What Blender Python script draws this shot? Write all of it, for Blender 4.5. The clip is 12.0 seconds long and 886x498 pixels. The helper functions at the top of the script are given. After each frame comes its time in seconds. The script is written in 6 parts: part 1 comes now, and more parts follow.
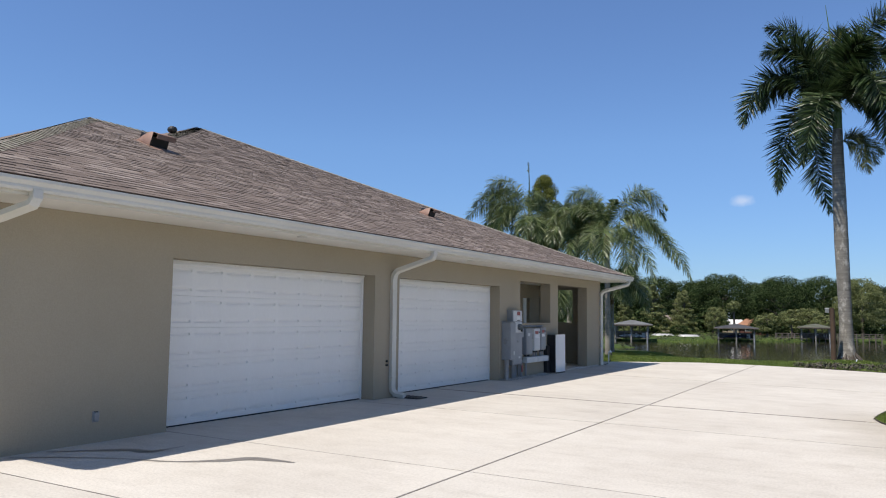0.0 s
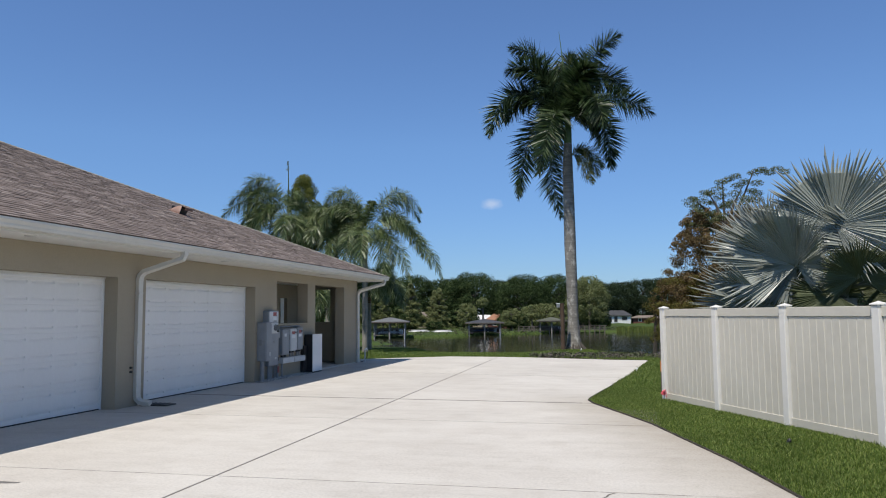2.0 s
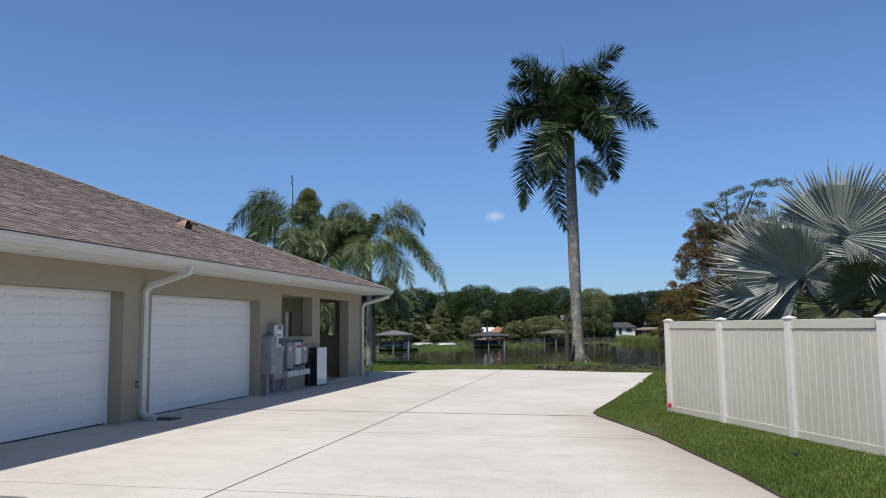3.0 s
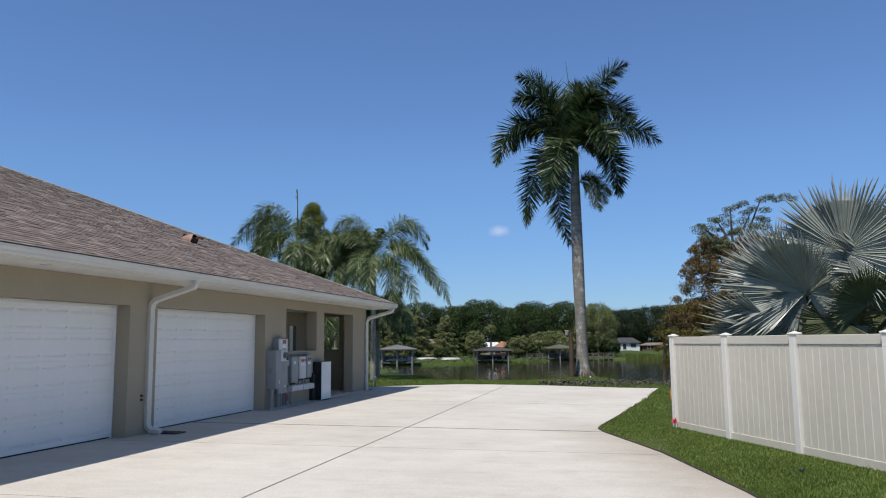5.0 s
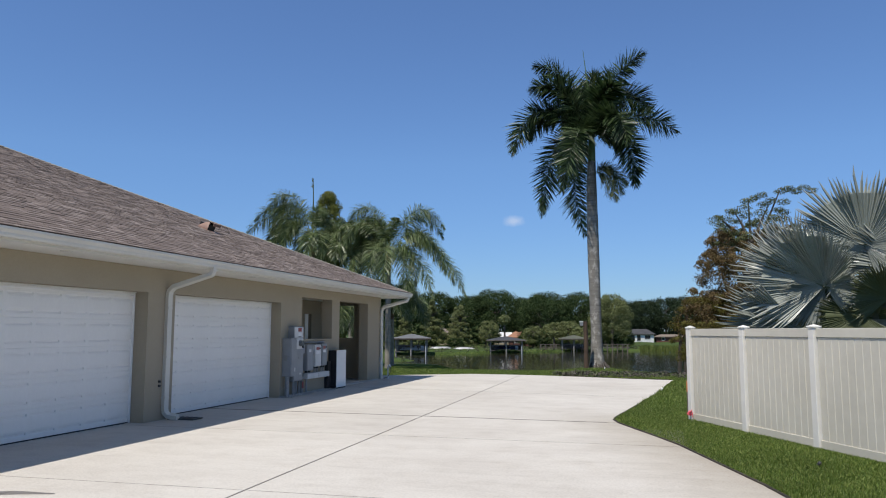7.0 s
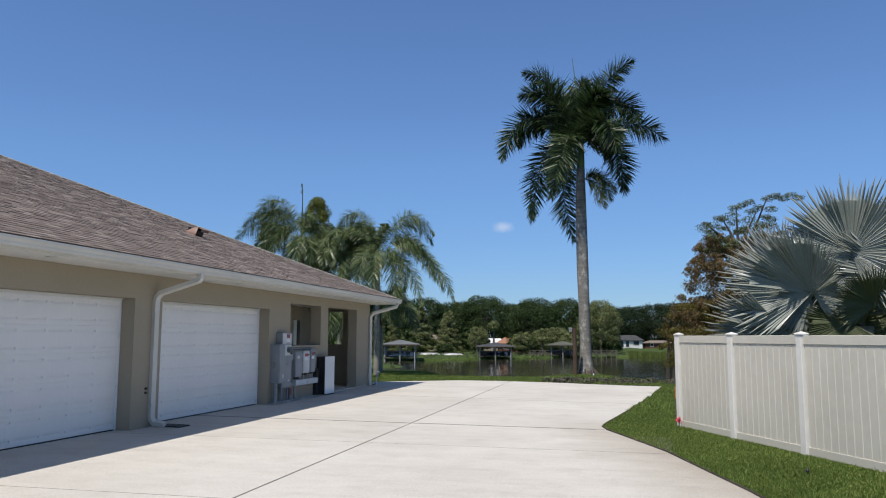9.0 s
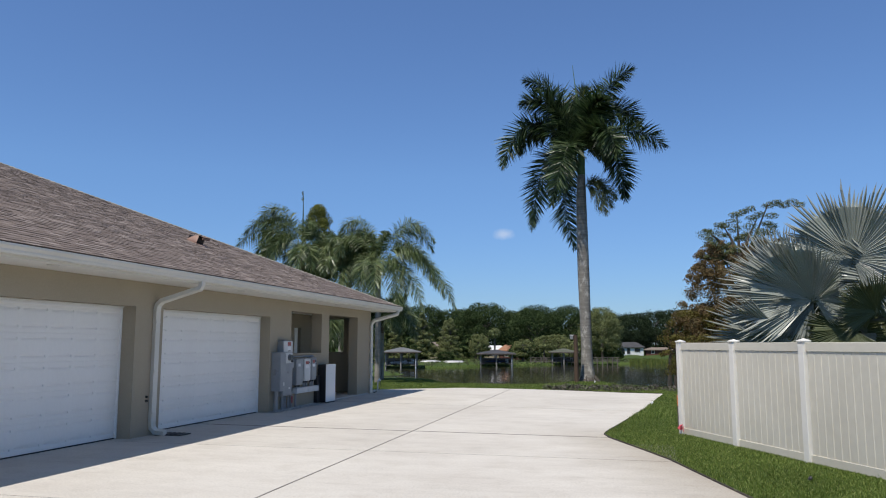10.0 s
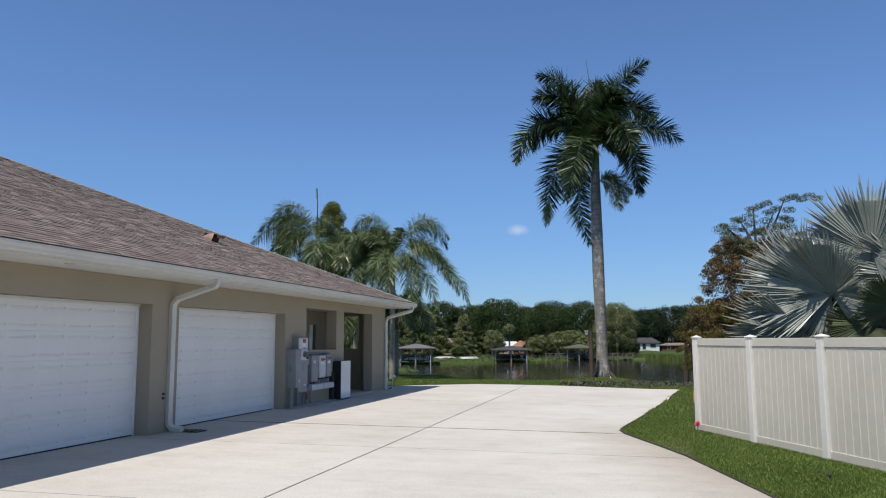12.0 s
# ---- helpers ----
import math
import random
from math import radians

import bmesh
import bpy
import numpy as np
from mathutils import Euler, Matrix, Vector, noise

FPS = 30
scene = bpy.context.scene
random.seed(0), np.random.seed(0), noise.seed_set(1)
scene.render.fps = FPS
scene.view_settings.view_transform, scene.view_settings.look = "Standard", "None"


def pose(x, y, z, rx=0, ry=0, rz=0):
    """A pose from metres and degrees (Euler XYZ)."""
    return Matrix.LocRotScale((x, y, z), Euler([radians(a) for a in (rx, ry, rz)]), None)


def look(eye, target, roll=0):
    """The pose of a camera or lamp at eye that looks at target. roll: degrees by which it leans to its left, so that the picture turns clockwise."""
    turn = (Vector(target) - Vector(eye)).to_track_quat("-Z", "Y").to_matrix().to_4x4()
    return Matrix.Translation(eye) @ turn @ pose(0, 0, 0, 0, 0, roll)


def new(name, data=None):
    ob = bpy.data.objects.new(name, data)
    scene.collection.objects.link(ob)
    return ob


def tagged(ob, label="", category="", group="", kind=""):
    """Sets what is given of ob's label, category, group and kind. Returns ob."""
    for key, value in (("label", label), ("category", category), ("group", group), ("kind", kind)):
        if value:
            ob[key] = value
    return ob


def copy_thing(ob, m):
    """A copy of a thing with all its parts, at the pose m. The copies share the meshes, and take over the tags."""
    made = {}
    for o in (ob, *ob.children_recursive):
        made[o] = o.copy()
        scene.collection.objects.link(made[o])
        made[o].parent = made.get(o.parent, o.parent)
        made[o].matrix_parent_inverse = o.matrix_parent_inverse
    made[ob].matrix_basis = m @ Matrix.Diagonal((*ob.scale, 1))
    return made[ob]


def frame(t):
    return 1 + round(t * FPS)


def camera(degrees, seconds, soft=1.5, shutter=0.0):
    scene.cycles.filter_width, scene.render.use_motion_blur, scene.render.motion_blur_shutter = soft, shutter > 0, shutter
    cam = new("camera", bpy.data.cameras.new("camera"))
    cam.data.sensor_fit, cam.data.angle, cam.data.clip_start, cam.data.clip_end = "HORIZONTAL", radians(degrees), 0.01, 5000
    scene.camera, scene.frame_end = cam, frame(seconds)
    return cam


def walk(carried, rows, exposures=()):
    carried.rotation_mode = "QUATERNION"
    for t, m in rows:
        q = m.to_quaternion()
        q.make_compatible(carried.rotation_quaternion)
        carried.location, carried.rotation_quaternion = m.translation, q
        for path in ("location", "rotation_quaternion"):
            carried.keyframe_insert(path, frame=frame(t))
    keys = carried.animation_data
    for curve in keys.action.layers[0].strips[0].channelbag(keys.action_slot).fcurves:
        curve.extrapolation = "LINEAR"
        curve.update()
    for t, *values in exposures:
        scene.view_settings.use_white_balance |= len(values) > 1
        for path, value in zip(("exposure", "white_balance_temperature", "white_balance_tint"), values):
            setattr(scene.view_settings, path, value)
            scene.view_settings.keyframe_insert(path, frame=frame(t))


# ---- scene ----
cam = camera(61.1, 12.0, soft=1.1)
PATH = [
    (0, (0.109, 0.31, 1.687), (-0.911, 2.022, 1.862), 0.7),
    (0.2, (0.175, 0.316, 1.696), (-0.69, 2.112, 1.857), 0.9),
    (0.5, (0.288, 0.305, 1.699), (-0.395, 2.178, 1.86), 0.5),
    (1, (0.427, 0.273, 1.706), (-0.095, 2.197, 1.869), 0.1),
    (1.5, (0.414, 0.176, 1.721), (-0.044, 2.116, 1.887), -0.3),
    (2, (0.323, 0.099, 1.709), (-0.114, 2.043, 1.882), -0.5),
    (2.5, (0.326, 0.065, 1.721), (-0.113, 2.008, 1.906), -0.6),
    (3, (0.319, 0.045, 1.722), (-0.126, 1.983, 1.928), -0.7),
    (3.5, (0.32, 0.023, 1.722), (-0.131, 1.958, 1.951), -0.8),
    (5.5, (0.293, -0.006, 1.717), (-0.168, 1.925, 1.961), -0.3),
    (6, (0.272, -0.012, 1.711), (-0.208, 1.916, 1.942), -0.1),
    (6.5, (0.269, -0.006, 1.72), (-0.226, 1.92, 1.938), 0.0),
    (8.5, (0.266, 0.019, 1.721), (-0.202, 1.951, 1.94), 0.2),
    (9, (0.267, 0.022, 1.734), (-0.197, 1.954, 1.967), 0.1),
    (9.5, (0.269, 0.026, 1.74), (-0.195, 1.956, 1.985), 0.1),
    (10, (0.256, 0.028, 1.739), (-0.209, 1.957, 1.991), -0.0),
    (10.5, (0.257, 0.029, 1.733), (-0.217, 1.955, 1.986), -0.2),
    (11, (0.259, 0.036, 1.747), (-0.228, 1.96, 1.996), -0.4),
    (11.5, (0.257, 0.035, 1.737), (-0.24, 1.956, 1.983), -0.4),
    (12, (0.257, 0.045, 1.747), (-0.245, 1.966, 1.989), -0.2),
]
walk(cam, [(t, look(eye, target, roll)) for t, eye, target, roll in PATH],
     [(0, 0.36, 6700, 11), (0.5, 0.28, 6650, 11), (1.0, 0.22, 6550, 10), (1.6, 0.18, 6500, 10), (12, 0.18, 6500, 10)])

# ---------------------------------------------------------------- light
SUN = Vector((-0.52, -1.49, 3.1)).normalized()
world = bpy.data.worlds.new("sky")
scene.world = world
world.use_nodes = True
wt = world.node_tree
wt.nodes.clear()
sky = wt.nodes.new("ShaderNodeTexSky")
sky.sky_type = "NISHITA"
sky.sun_disc = False
sky.sun_elevation = math.asin(SUN.z)
sky.sun_rotation = math.atan2(SUN.x, SUN.y)
sky.air_density = 1.0
sky.dust_density = 0.0
sky.ozone_density = 3.5
bg = wt.nodes.new("ShaderNodeBackground")
bg.inputs["Strength"].default_value = 0.095
wout = wt.nodes.new("ShaderNodeOutputWorld")
# a clear deep-blue summer sky, with one small fair-weather cloud low over the lake
coord = wt.nodes.new("ShaderNodeTexCoord")
sep = wt.nodes.new("ShaderNodeSeparateXYZ")
wt.links.new(coord.outputs["Generated"], sep.inputs[0])
# colour correction by height; the unseen top is warmed to warm the shaded walls
height_tint = wt.nodes.new("ShaderNodeValToRGB")
for e, (p, c) in zip([height_tint.color_ramp.elements[0], height_tint.color_ramp.elements[1], height_tint.color_ramp.elements.new(0.22), height_tint.color_ramp.elements.new(0.45), height_tint.color_ramp.elements.new(0.7)],
                     ((0.0, (0.43, 0.60, 0.92)), (1.0, (1.30, 1.14, 0.98)), (0.22, (0.75, 0.93, 1.17)), (0.45, (0.84, 0.99, 1.22)), (0.7, (1.22, 1.10, 1.02)))):
    e.position, e.color = p, (*c, 1)
wt.links.new(sep.outputs["Z"], height_tint.inputs[0])
tint = wt.nodes.new("ShaderNodeMix")
tint.data_type, tint.blend_type = "RGBA", "MULTIPLY"
tint.inputs[0].default_value = 1.0
wt.links.new(sky.outputs[0], tint.inputs[6])
wt.links.new(height_tint.outputs[0], tint.inputs[7])
away = wt.nodes.new("ShaderNodeVectorMath")
away.operation = "SUBTRACT"
away.inputs[1].default_value = (-0.1525, 0.9776, 0.1449)
wt.links.new(coord.outputs["Generated"], away.inputs[0])
flat = wt.nodes.new("ShaderNodeVectorMath")
flat.operation = "MULTIPLY"
flat.inputs[1].default_value = (1.0, 1.0, 1.9)
wt.links.new(away.outputs[0], flat.inputs[0])
far = wt.nodes.new("ShaderNodeVectorMath")
far.operation = "LENGTH"
wt.links.new(flat.outputs[0], far.inputs[0])
puff = wt.nodes.new("ShaderNodeTexNoise")
puff.inputs["Scale"].default_value = 90
puff.inputs["Detail"].default_value = 4
wt.links.new(coord.outputs["Generated"], puff.inputs["Vector"])
mul = wt.nodes.new("ShaderNodeMath")
mul.operation = "MULTIPLY_ADD"
mul.inputs[1].default_value = 0.012
wt.links.new(puff.outputs[0], mul.inputs[0])
wt.links.new(far.outputs["Value"], mul.inputs[2])
soft_edge = wt.nodes.new("ShaderNodeMapRange")
soft_edge.inputs["From Min"].default_value = 0.022
soft_edge.inputs["From Max"].default_value = 0.009
soft_edge.inputs["To Max"].default_value = 0.45
wt.links.new(mul.outputs[0], soft_edge.inputs["Value"])
cloud = wt.nodes.new("ShaderNodeMix")
cloud.data_type = "RGBA"
cloud.inputs[7].default_value = (6.5, 7.0, 8.0, 1)
wt.links.new(soft_edge.outputs[0], cloud.inputs[0])
wt.links.new(tint.outputs[2], cloud.inputs[6])
wt.links.new(cloud.outputs[2], bg.inputs["Color"])
wt.links.new(bg.outputs[0], wout.inputs["Surface"])

sun_data = bpy.data.lights.new("sun", "SUN")
sun_data.energy = 4.45
sun_data.angle = radians(0.5)
sun_data.color = (1.0, 0.945, 0.86)
sun = new("sun", sun_data)
sun.matrix_world = look(SUN * 60, (0, 0, 0))

# ---------------------------------------------------------------- materials


def shader(name):
    m = bpy.data.materials.new(name)
    m.use_nodes = True
    nt = m.node_tree
    return m, nt, nt.nodes["Principled BSDF"]


def ramp(nt, fac, stops):
    r = nt.nodes.new("ShaderNodeValToRGB")
    els = r.color_ramp.elements
    while len(els) < len(stops):
        els.new(0.5)
    for e, (p, c) in zip(els, stops):
        e.position = p
        e.color = (*c, 1)
    nt.links.new(fac, r.inputs[0])
    return r.outputs[0]


def noise_tex(nt, scale, detail=5.0, stretch=(1, 1, 1), rough=0.55):
    g = nt.nodes.new("ShaderNodeNewGeometry")
    mp = nt.nodes.new("ShaderNodeMapping")
    mp.inputs["Scale"].default_value = stretch
    n = nt.nodes.new("ShaderNodeTexNoise")
    n.inputs["Scale"].default_value = scale
    n.inputs["Detail"].default_value = detail
    n.inputs["Roughness"].default_value = rough
    nt.links.new(g.outputs["Position"], mp.inputs[0])
    nt.links.new(mp.outputs[0], n.inputs["Vector"])
    return n.outputs[0]


def blend(nt, mode, fac, a, b):
    m = nt.nodes.new("ShaderNodeMix")
    m.data_type, m.blend_type = "RGBA", mode
    for sock, v in ((m.inputs[0], fac), (m.inputs[6], a), (m.inputs[7], b)):
        if isinstance(v, bpy.types.NodeSocket):
            nt.links.new(v, sock)
        elif isinstance(v, tuple):
            sock.default_value = (*v, 1)
        else:
            sock.default_value = v
    return m.outputs[2]


def piece_random(nt):
    g = nt.nodes.new("ShaderNodeNewGeometry")
    o = nt.nodes.new("ShaderNodeObjectInfo")
    add = nt.nodes.new("ShaderNodeMath")
    fr = nt.nodes.new("ShaderNodeMath")
    add.operation, fr.operation = "ADD", "FRACT"
    nt.links.new(g.outputs["Random Per Island"], add.inputs[0])
    nt.links.new(o.outputs["Random"], add.inputs[1])
    nt.links.new(add.outputs[0], fr.inputs[0])
    return fr.outputs[0]


def bump(nt, bsdf, height, strength, distance):
    b = nt.nodes.new("ShaderNodeBump")
    b.inputs["Strength"].default_value = strength
    b.inputs["Distance"].default_value = distance
    nt.links.new(height, b.inputs["Height"])
    nt.links.new(b.outputs[0], bsdf.inputs["Normal"])


def surface(name, dark, light, scale, rough=0.7, fine=60.0, relief=0.3, depth=0.004, metal=0.0,
            stretch=(1, 1, 1), speck=0.12, pieces=0.0, spec=0.5):
    """A surface whose colour wanders between two tones at a broad and a fine scale, with fine relief."""
    m, nt, p = shader(name)
    broad = noise_tex(nt, scale, 4, stretch)
    col = ramp(nt, broad, [(0.3, dark), (0.7, light)])
    grain = noise_tex(nt, fine, 3, stretch)
    lo = 1 - speck
    g = ramp(nt, grain, [(0.3, (lo, lo, lo)), (0.7, (1, 1, 1))])
    col = blend(nt, "MULTIPLY", 1.0, col, g)
    if pieces:
        lo = 1 - pieces
        col = blend(nt, "MULTIPLY", 1.0, col, ramp(nt, piece_random(nt), [(0.0, (lo, lo, lo)), (1.0, (1, 1, 1))]))
    nt.links.new(col, p.inputs["Base Color"])
    p.inputs["Roughness"].default_value = rough
    p.inputs["Metallic"].default_value = metal
    p.inputs["Specular IOR Level"].default_value = spec
    bump(nt, p, grain, relief, depth)
    return m


def foliage(name, tones, rough=0.5, through_light=0.3, spec=0.4):
    """Leaves: each leaf its own tone, part of the light passing through."""
    m, nt, p = shader(name)
    n = len(tones) - 1
    col = ramp(nt, piece_random(nt), [(i / n, c) for i, c in enumerate(tones)])
    w = noise_tex(nt, 0.7, 3)
    col = blend(nt, "MULTIPLY", 1.0, col, ramp(nt, w, [(0.3, (0.7, 0.72, 0.7)), (0.7, (1, 1, 1))]))
    nt.links.new(col, p.inputs["Base Color"])
    p.inputs["Roughness"].default_value = rough
    p.inputs["Specular IOR Level"].default_value = spec
    tr = nt.nodes.new("ShaderNodeBsdfTranslucent")
    nt.links.new(col, tr.inputs["Color"])
    mx = nt.nodes.new("ShaderNodeMixShader")
    mx.inputs[0].default_value = through_light
    nt.links.new(p.outputs[0], mx.inputs[1])
    nt.links.new(tr.outputs[0], mx.inputs[2])
    nt.links.new(mx.outputs[0], nt.nodes["Material Output"].inputs["Surface"])
    return m


def concrete_material():
    m, nt, p = shader("driveway_concrete")
    broad = noise_tex(nt, 0.35, 5)
    col = ramp(nt, broad, [(0.25, (0.50, 0.468, 0.423)), (0.75, (0.60, 0.57, 0.52))])
    streak = noise_tex(nt, 0.8, 6, (0.5, 2.2, 1), 0.65)
    col = blend(nt, "MULTIPLY", 1.0, col, ramp(nt, streak, [(0.28, (0.93, 0.92, 0.915)), (0.55, (1, 1, 1))]))
    blotch = noise_tex(nt, 1.7, 6, (1, 1, 1), 0.7)
    col = blend(nt, "MULTIPLY", 1.0, col, ramp(nt, blotch, [(0.3, (0.90, 0.89, 0.88)), (0.52, (1, 1, 1))]))
    speckle = noise_tex(nt, 32, 5, (1, 1, 1), 0.8)
    col = blend(nt, "MULTIPLY", 1.0, col, ramp(nt, speckle, [(0.3, (0.74, 0.74, 0.74)), (0.55, (1, 1, 1))]))
    fine_streak = noise_tex(nt, 1.9, 7, (0.42, 2.2, 1), 0.75)
    col = blend(nt, "MULTIPLY", 1.0, col, ramp(nt, fine_streak, [(0.30, (0.90, 0.895, 0.89)), (0.46, (0.99, 0.99, 0.99)), (0.7, (1.03, 1.03, 1.03))]))
    g = nt.nodes.new("ShaderNodeNewGeometry")
    across = nt.nodes.new("ShaderNodeVectorMath")
    across.operation = "DOT_PRODUCT"
    across.inputs[1].default_value = (1.0, 0.255, 0.0)
    nt.links.new(g.outputs["Position"], across.inputs[0])
    ragged = nt.nodes.new("ShaderNodeMath")
    ragged.operation = "MULTIPLY_ADD"
    ragged.inputs[1].default_value = 1.1
    nt.links.new(noise_tex(nt, 0.9, 5, (1, 2.0, 1), 0.65), ragged.inputs[0])
    nt.links.new(across.outputs["Value"], ragged.inputs[2])
    margin = nt.nodes.new("ShaderNodeMapRange")
    margin.inputs["From Min"].default_value, margin.inputs["From Max"].default_value = 3.0, 4.5
    nt.links.new(ragged.outputs[0], margin.inputs["Value"])
    sep_y = nt.nodes.new("ShaderNodeSeparateXYZ")
    nt.links.new(g.outputs["Position"], sep_y.inputs[0])
    stretch_y = nt.nodes.new("ShaderNodeMapRange")
    stretch_y.inputs["From Min"].default_value, stretch_y.inputs["From Max"].default_value = 16.5, 14.5
    nt.links.new(sep_y.outputs["Y"], stretch_y.inputs["Value"])
    both = nt.nodes.new("ShaderNodeMath")
    both.operation = "MULTIPLY"
    nt.links.new(margin.outputs[0], both.inputs[0])
    nt.links.new(stretch_y.outputs[0], both.inputs[1])
    col = blend(nt, "MULTIPLY", both.outputs[0], col, (0.72, 0.69, 0.645))
    slab = ramp(nt, piece_random(nt), [(0.0, (0.95, 0.95, 0.95)), (1.0, (1, 1, 1))])
    col = blend(nt, "MULTIPLY", 1.0, col, slab)
    nt.links.new(col, p.inputs["Base Color"])
    p.inputs["Roughness"].default_value = 0.85
    p.inputs["Specular IOR Level"].default_value = 0.25
    bump(nt, p, noise_tex(nt, 45, 3, (0.3, 1.6, 1)), 0.35, 0.006)
    return m


def water_material():
    m, nt, p = shader("lake_water")
    p.inputs["Base Color"].default_value = (0.030, 0.030, 0.019, 1)
    p.inputs["Roughness"].default_value = 0.07
    p.inputs["IOR"].default_value = 1.33
    p.inputs["Specular IOR Level"].default_value = 0.38
    n = noise_tex(nt, 1.3, 4, (1.0, 2.6, 1))
    bump(nt, p, n, 0.13, 0.03)
    return m


def trunk_material():
    m, nt, p = shader("palm_bark")
    rings = noise_tex(nt, 2.2, 5, (0.5, 0.5, 5.0), 0.65)
    col = ramp(nt, rings, [(0.3, (0.125, 0.115, 0.10)), (0.7, (0.25, 0.235, 0.21))])
    lichen = noise_tex(nt, 2.6, 6, (1, 1, 0.6), 0.7)
    col = blend(nt, "MIX", ramp(nt, lichen, [(0.53, (0, 0, 0)), (0.64, (0.8, 0.8, 0.8))]), col, (0.46, 0.44, 0.40))
    nt.links.new(col, p.inputs["Base Color"])
    p.inputs["Roughness"].default_value = 0.9
    bump(nt, p, rings, 0.5, 0.03)
    return m


def shingle_material():
    m, nt, p = shader("roof_shingle")
    col = ramp(nt, piece_random(nt), [(0.0, (0.142, 0.108, 0.091)), (0.45, (0.175, 0.136, 0.115)),
                                      (0.75, (0.205, 0.163, 0.141)), (1.0, (0.285, 0.236, 0.206))])
    gran = noise_tex(nt, 130, 2, (1, 1, 1), 0.8)
    col = blend(nt, "MULTIPLY", 1.0, col, ramp(nt, gran, [(0.3, (0.75, 0.75, 0.75)), (0.7, (1.05, 1.05, 1.05))]))
    stain = noise_tex(nt, 0.5, 4, (1, 1, 1))
    col = blend(nt, "MULTIPLY", 1.0, col, ramp(nt, stain, [(0.3, (0.85, 0.84, 0.84)), (0.6, (1, 1, 1))]))
    nt.links.new(col, p.inputs["Base Color"])
    p.inputs["Roughness"].default_value = 0.9
    bump(nt, p, gran, 0.5, 0.003)
    return m


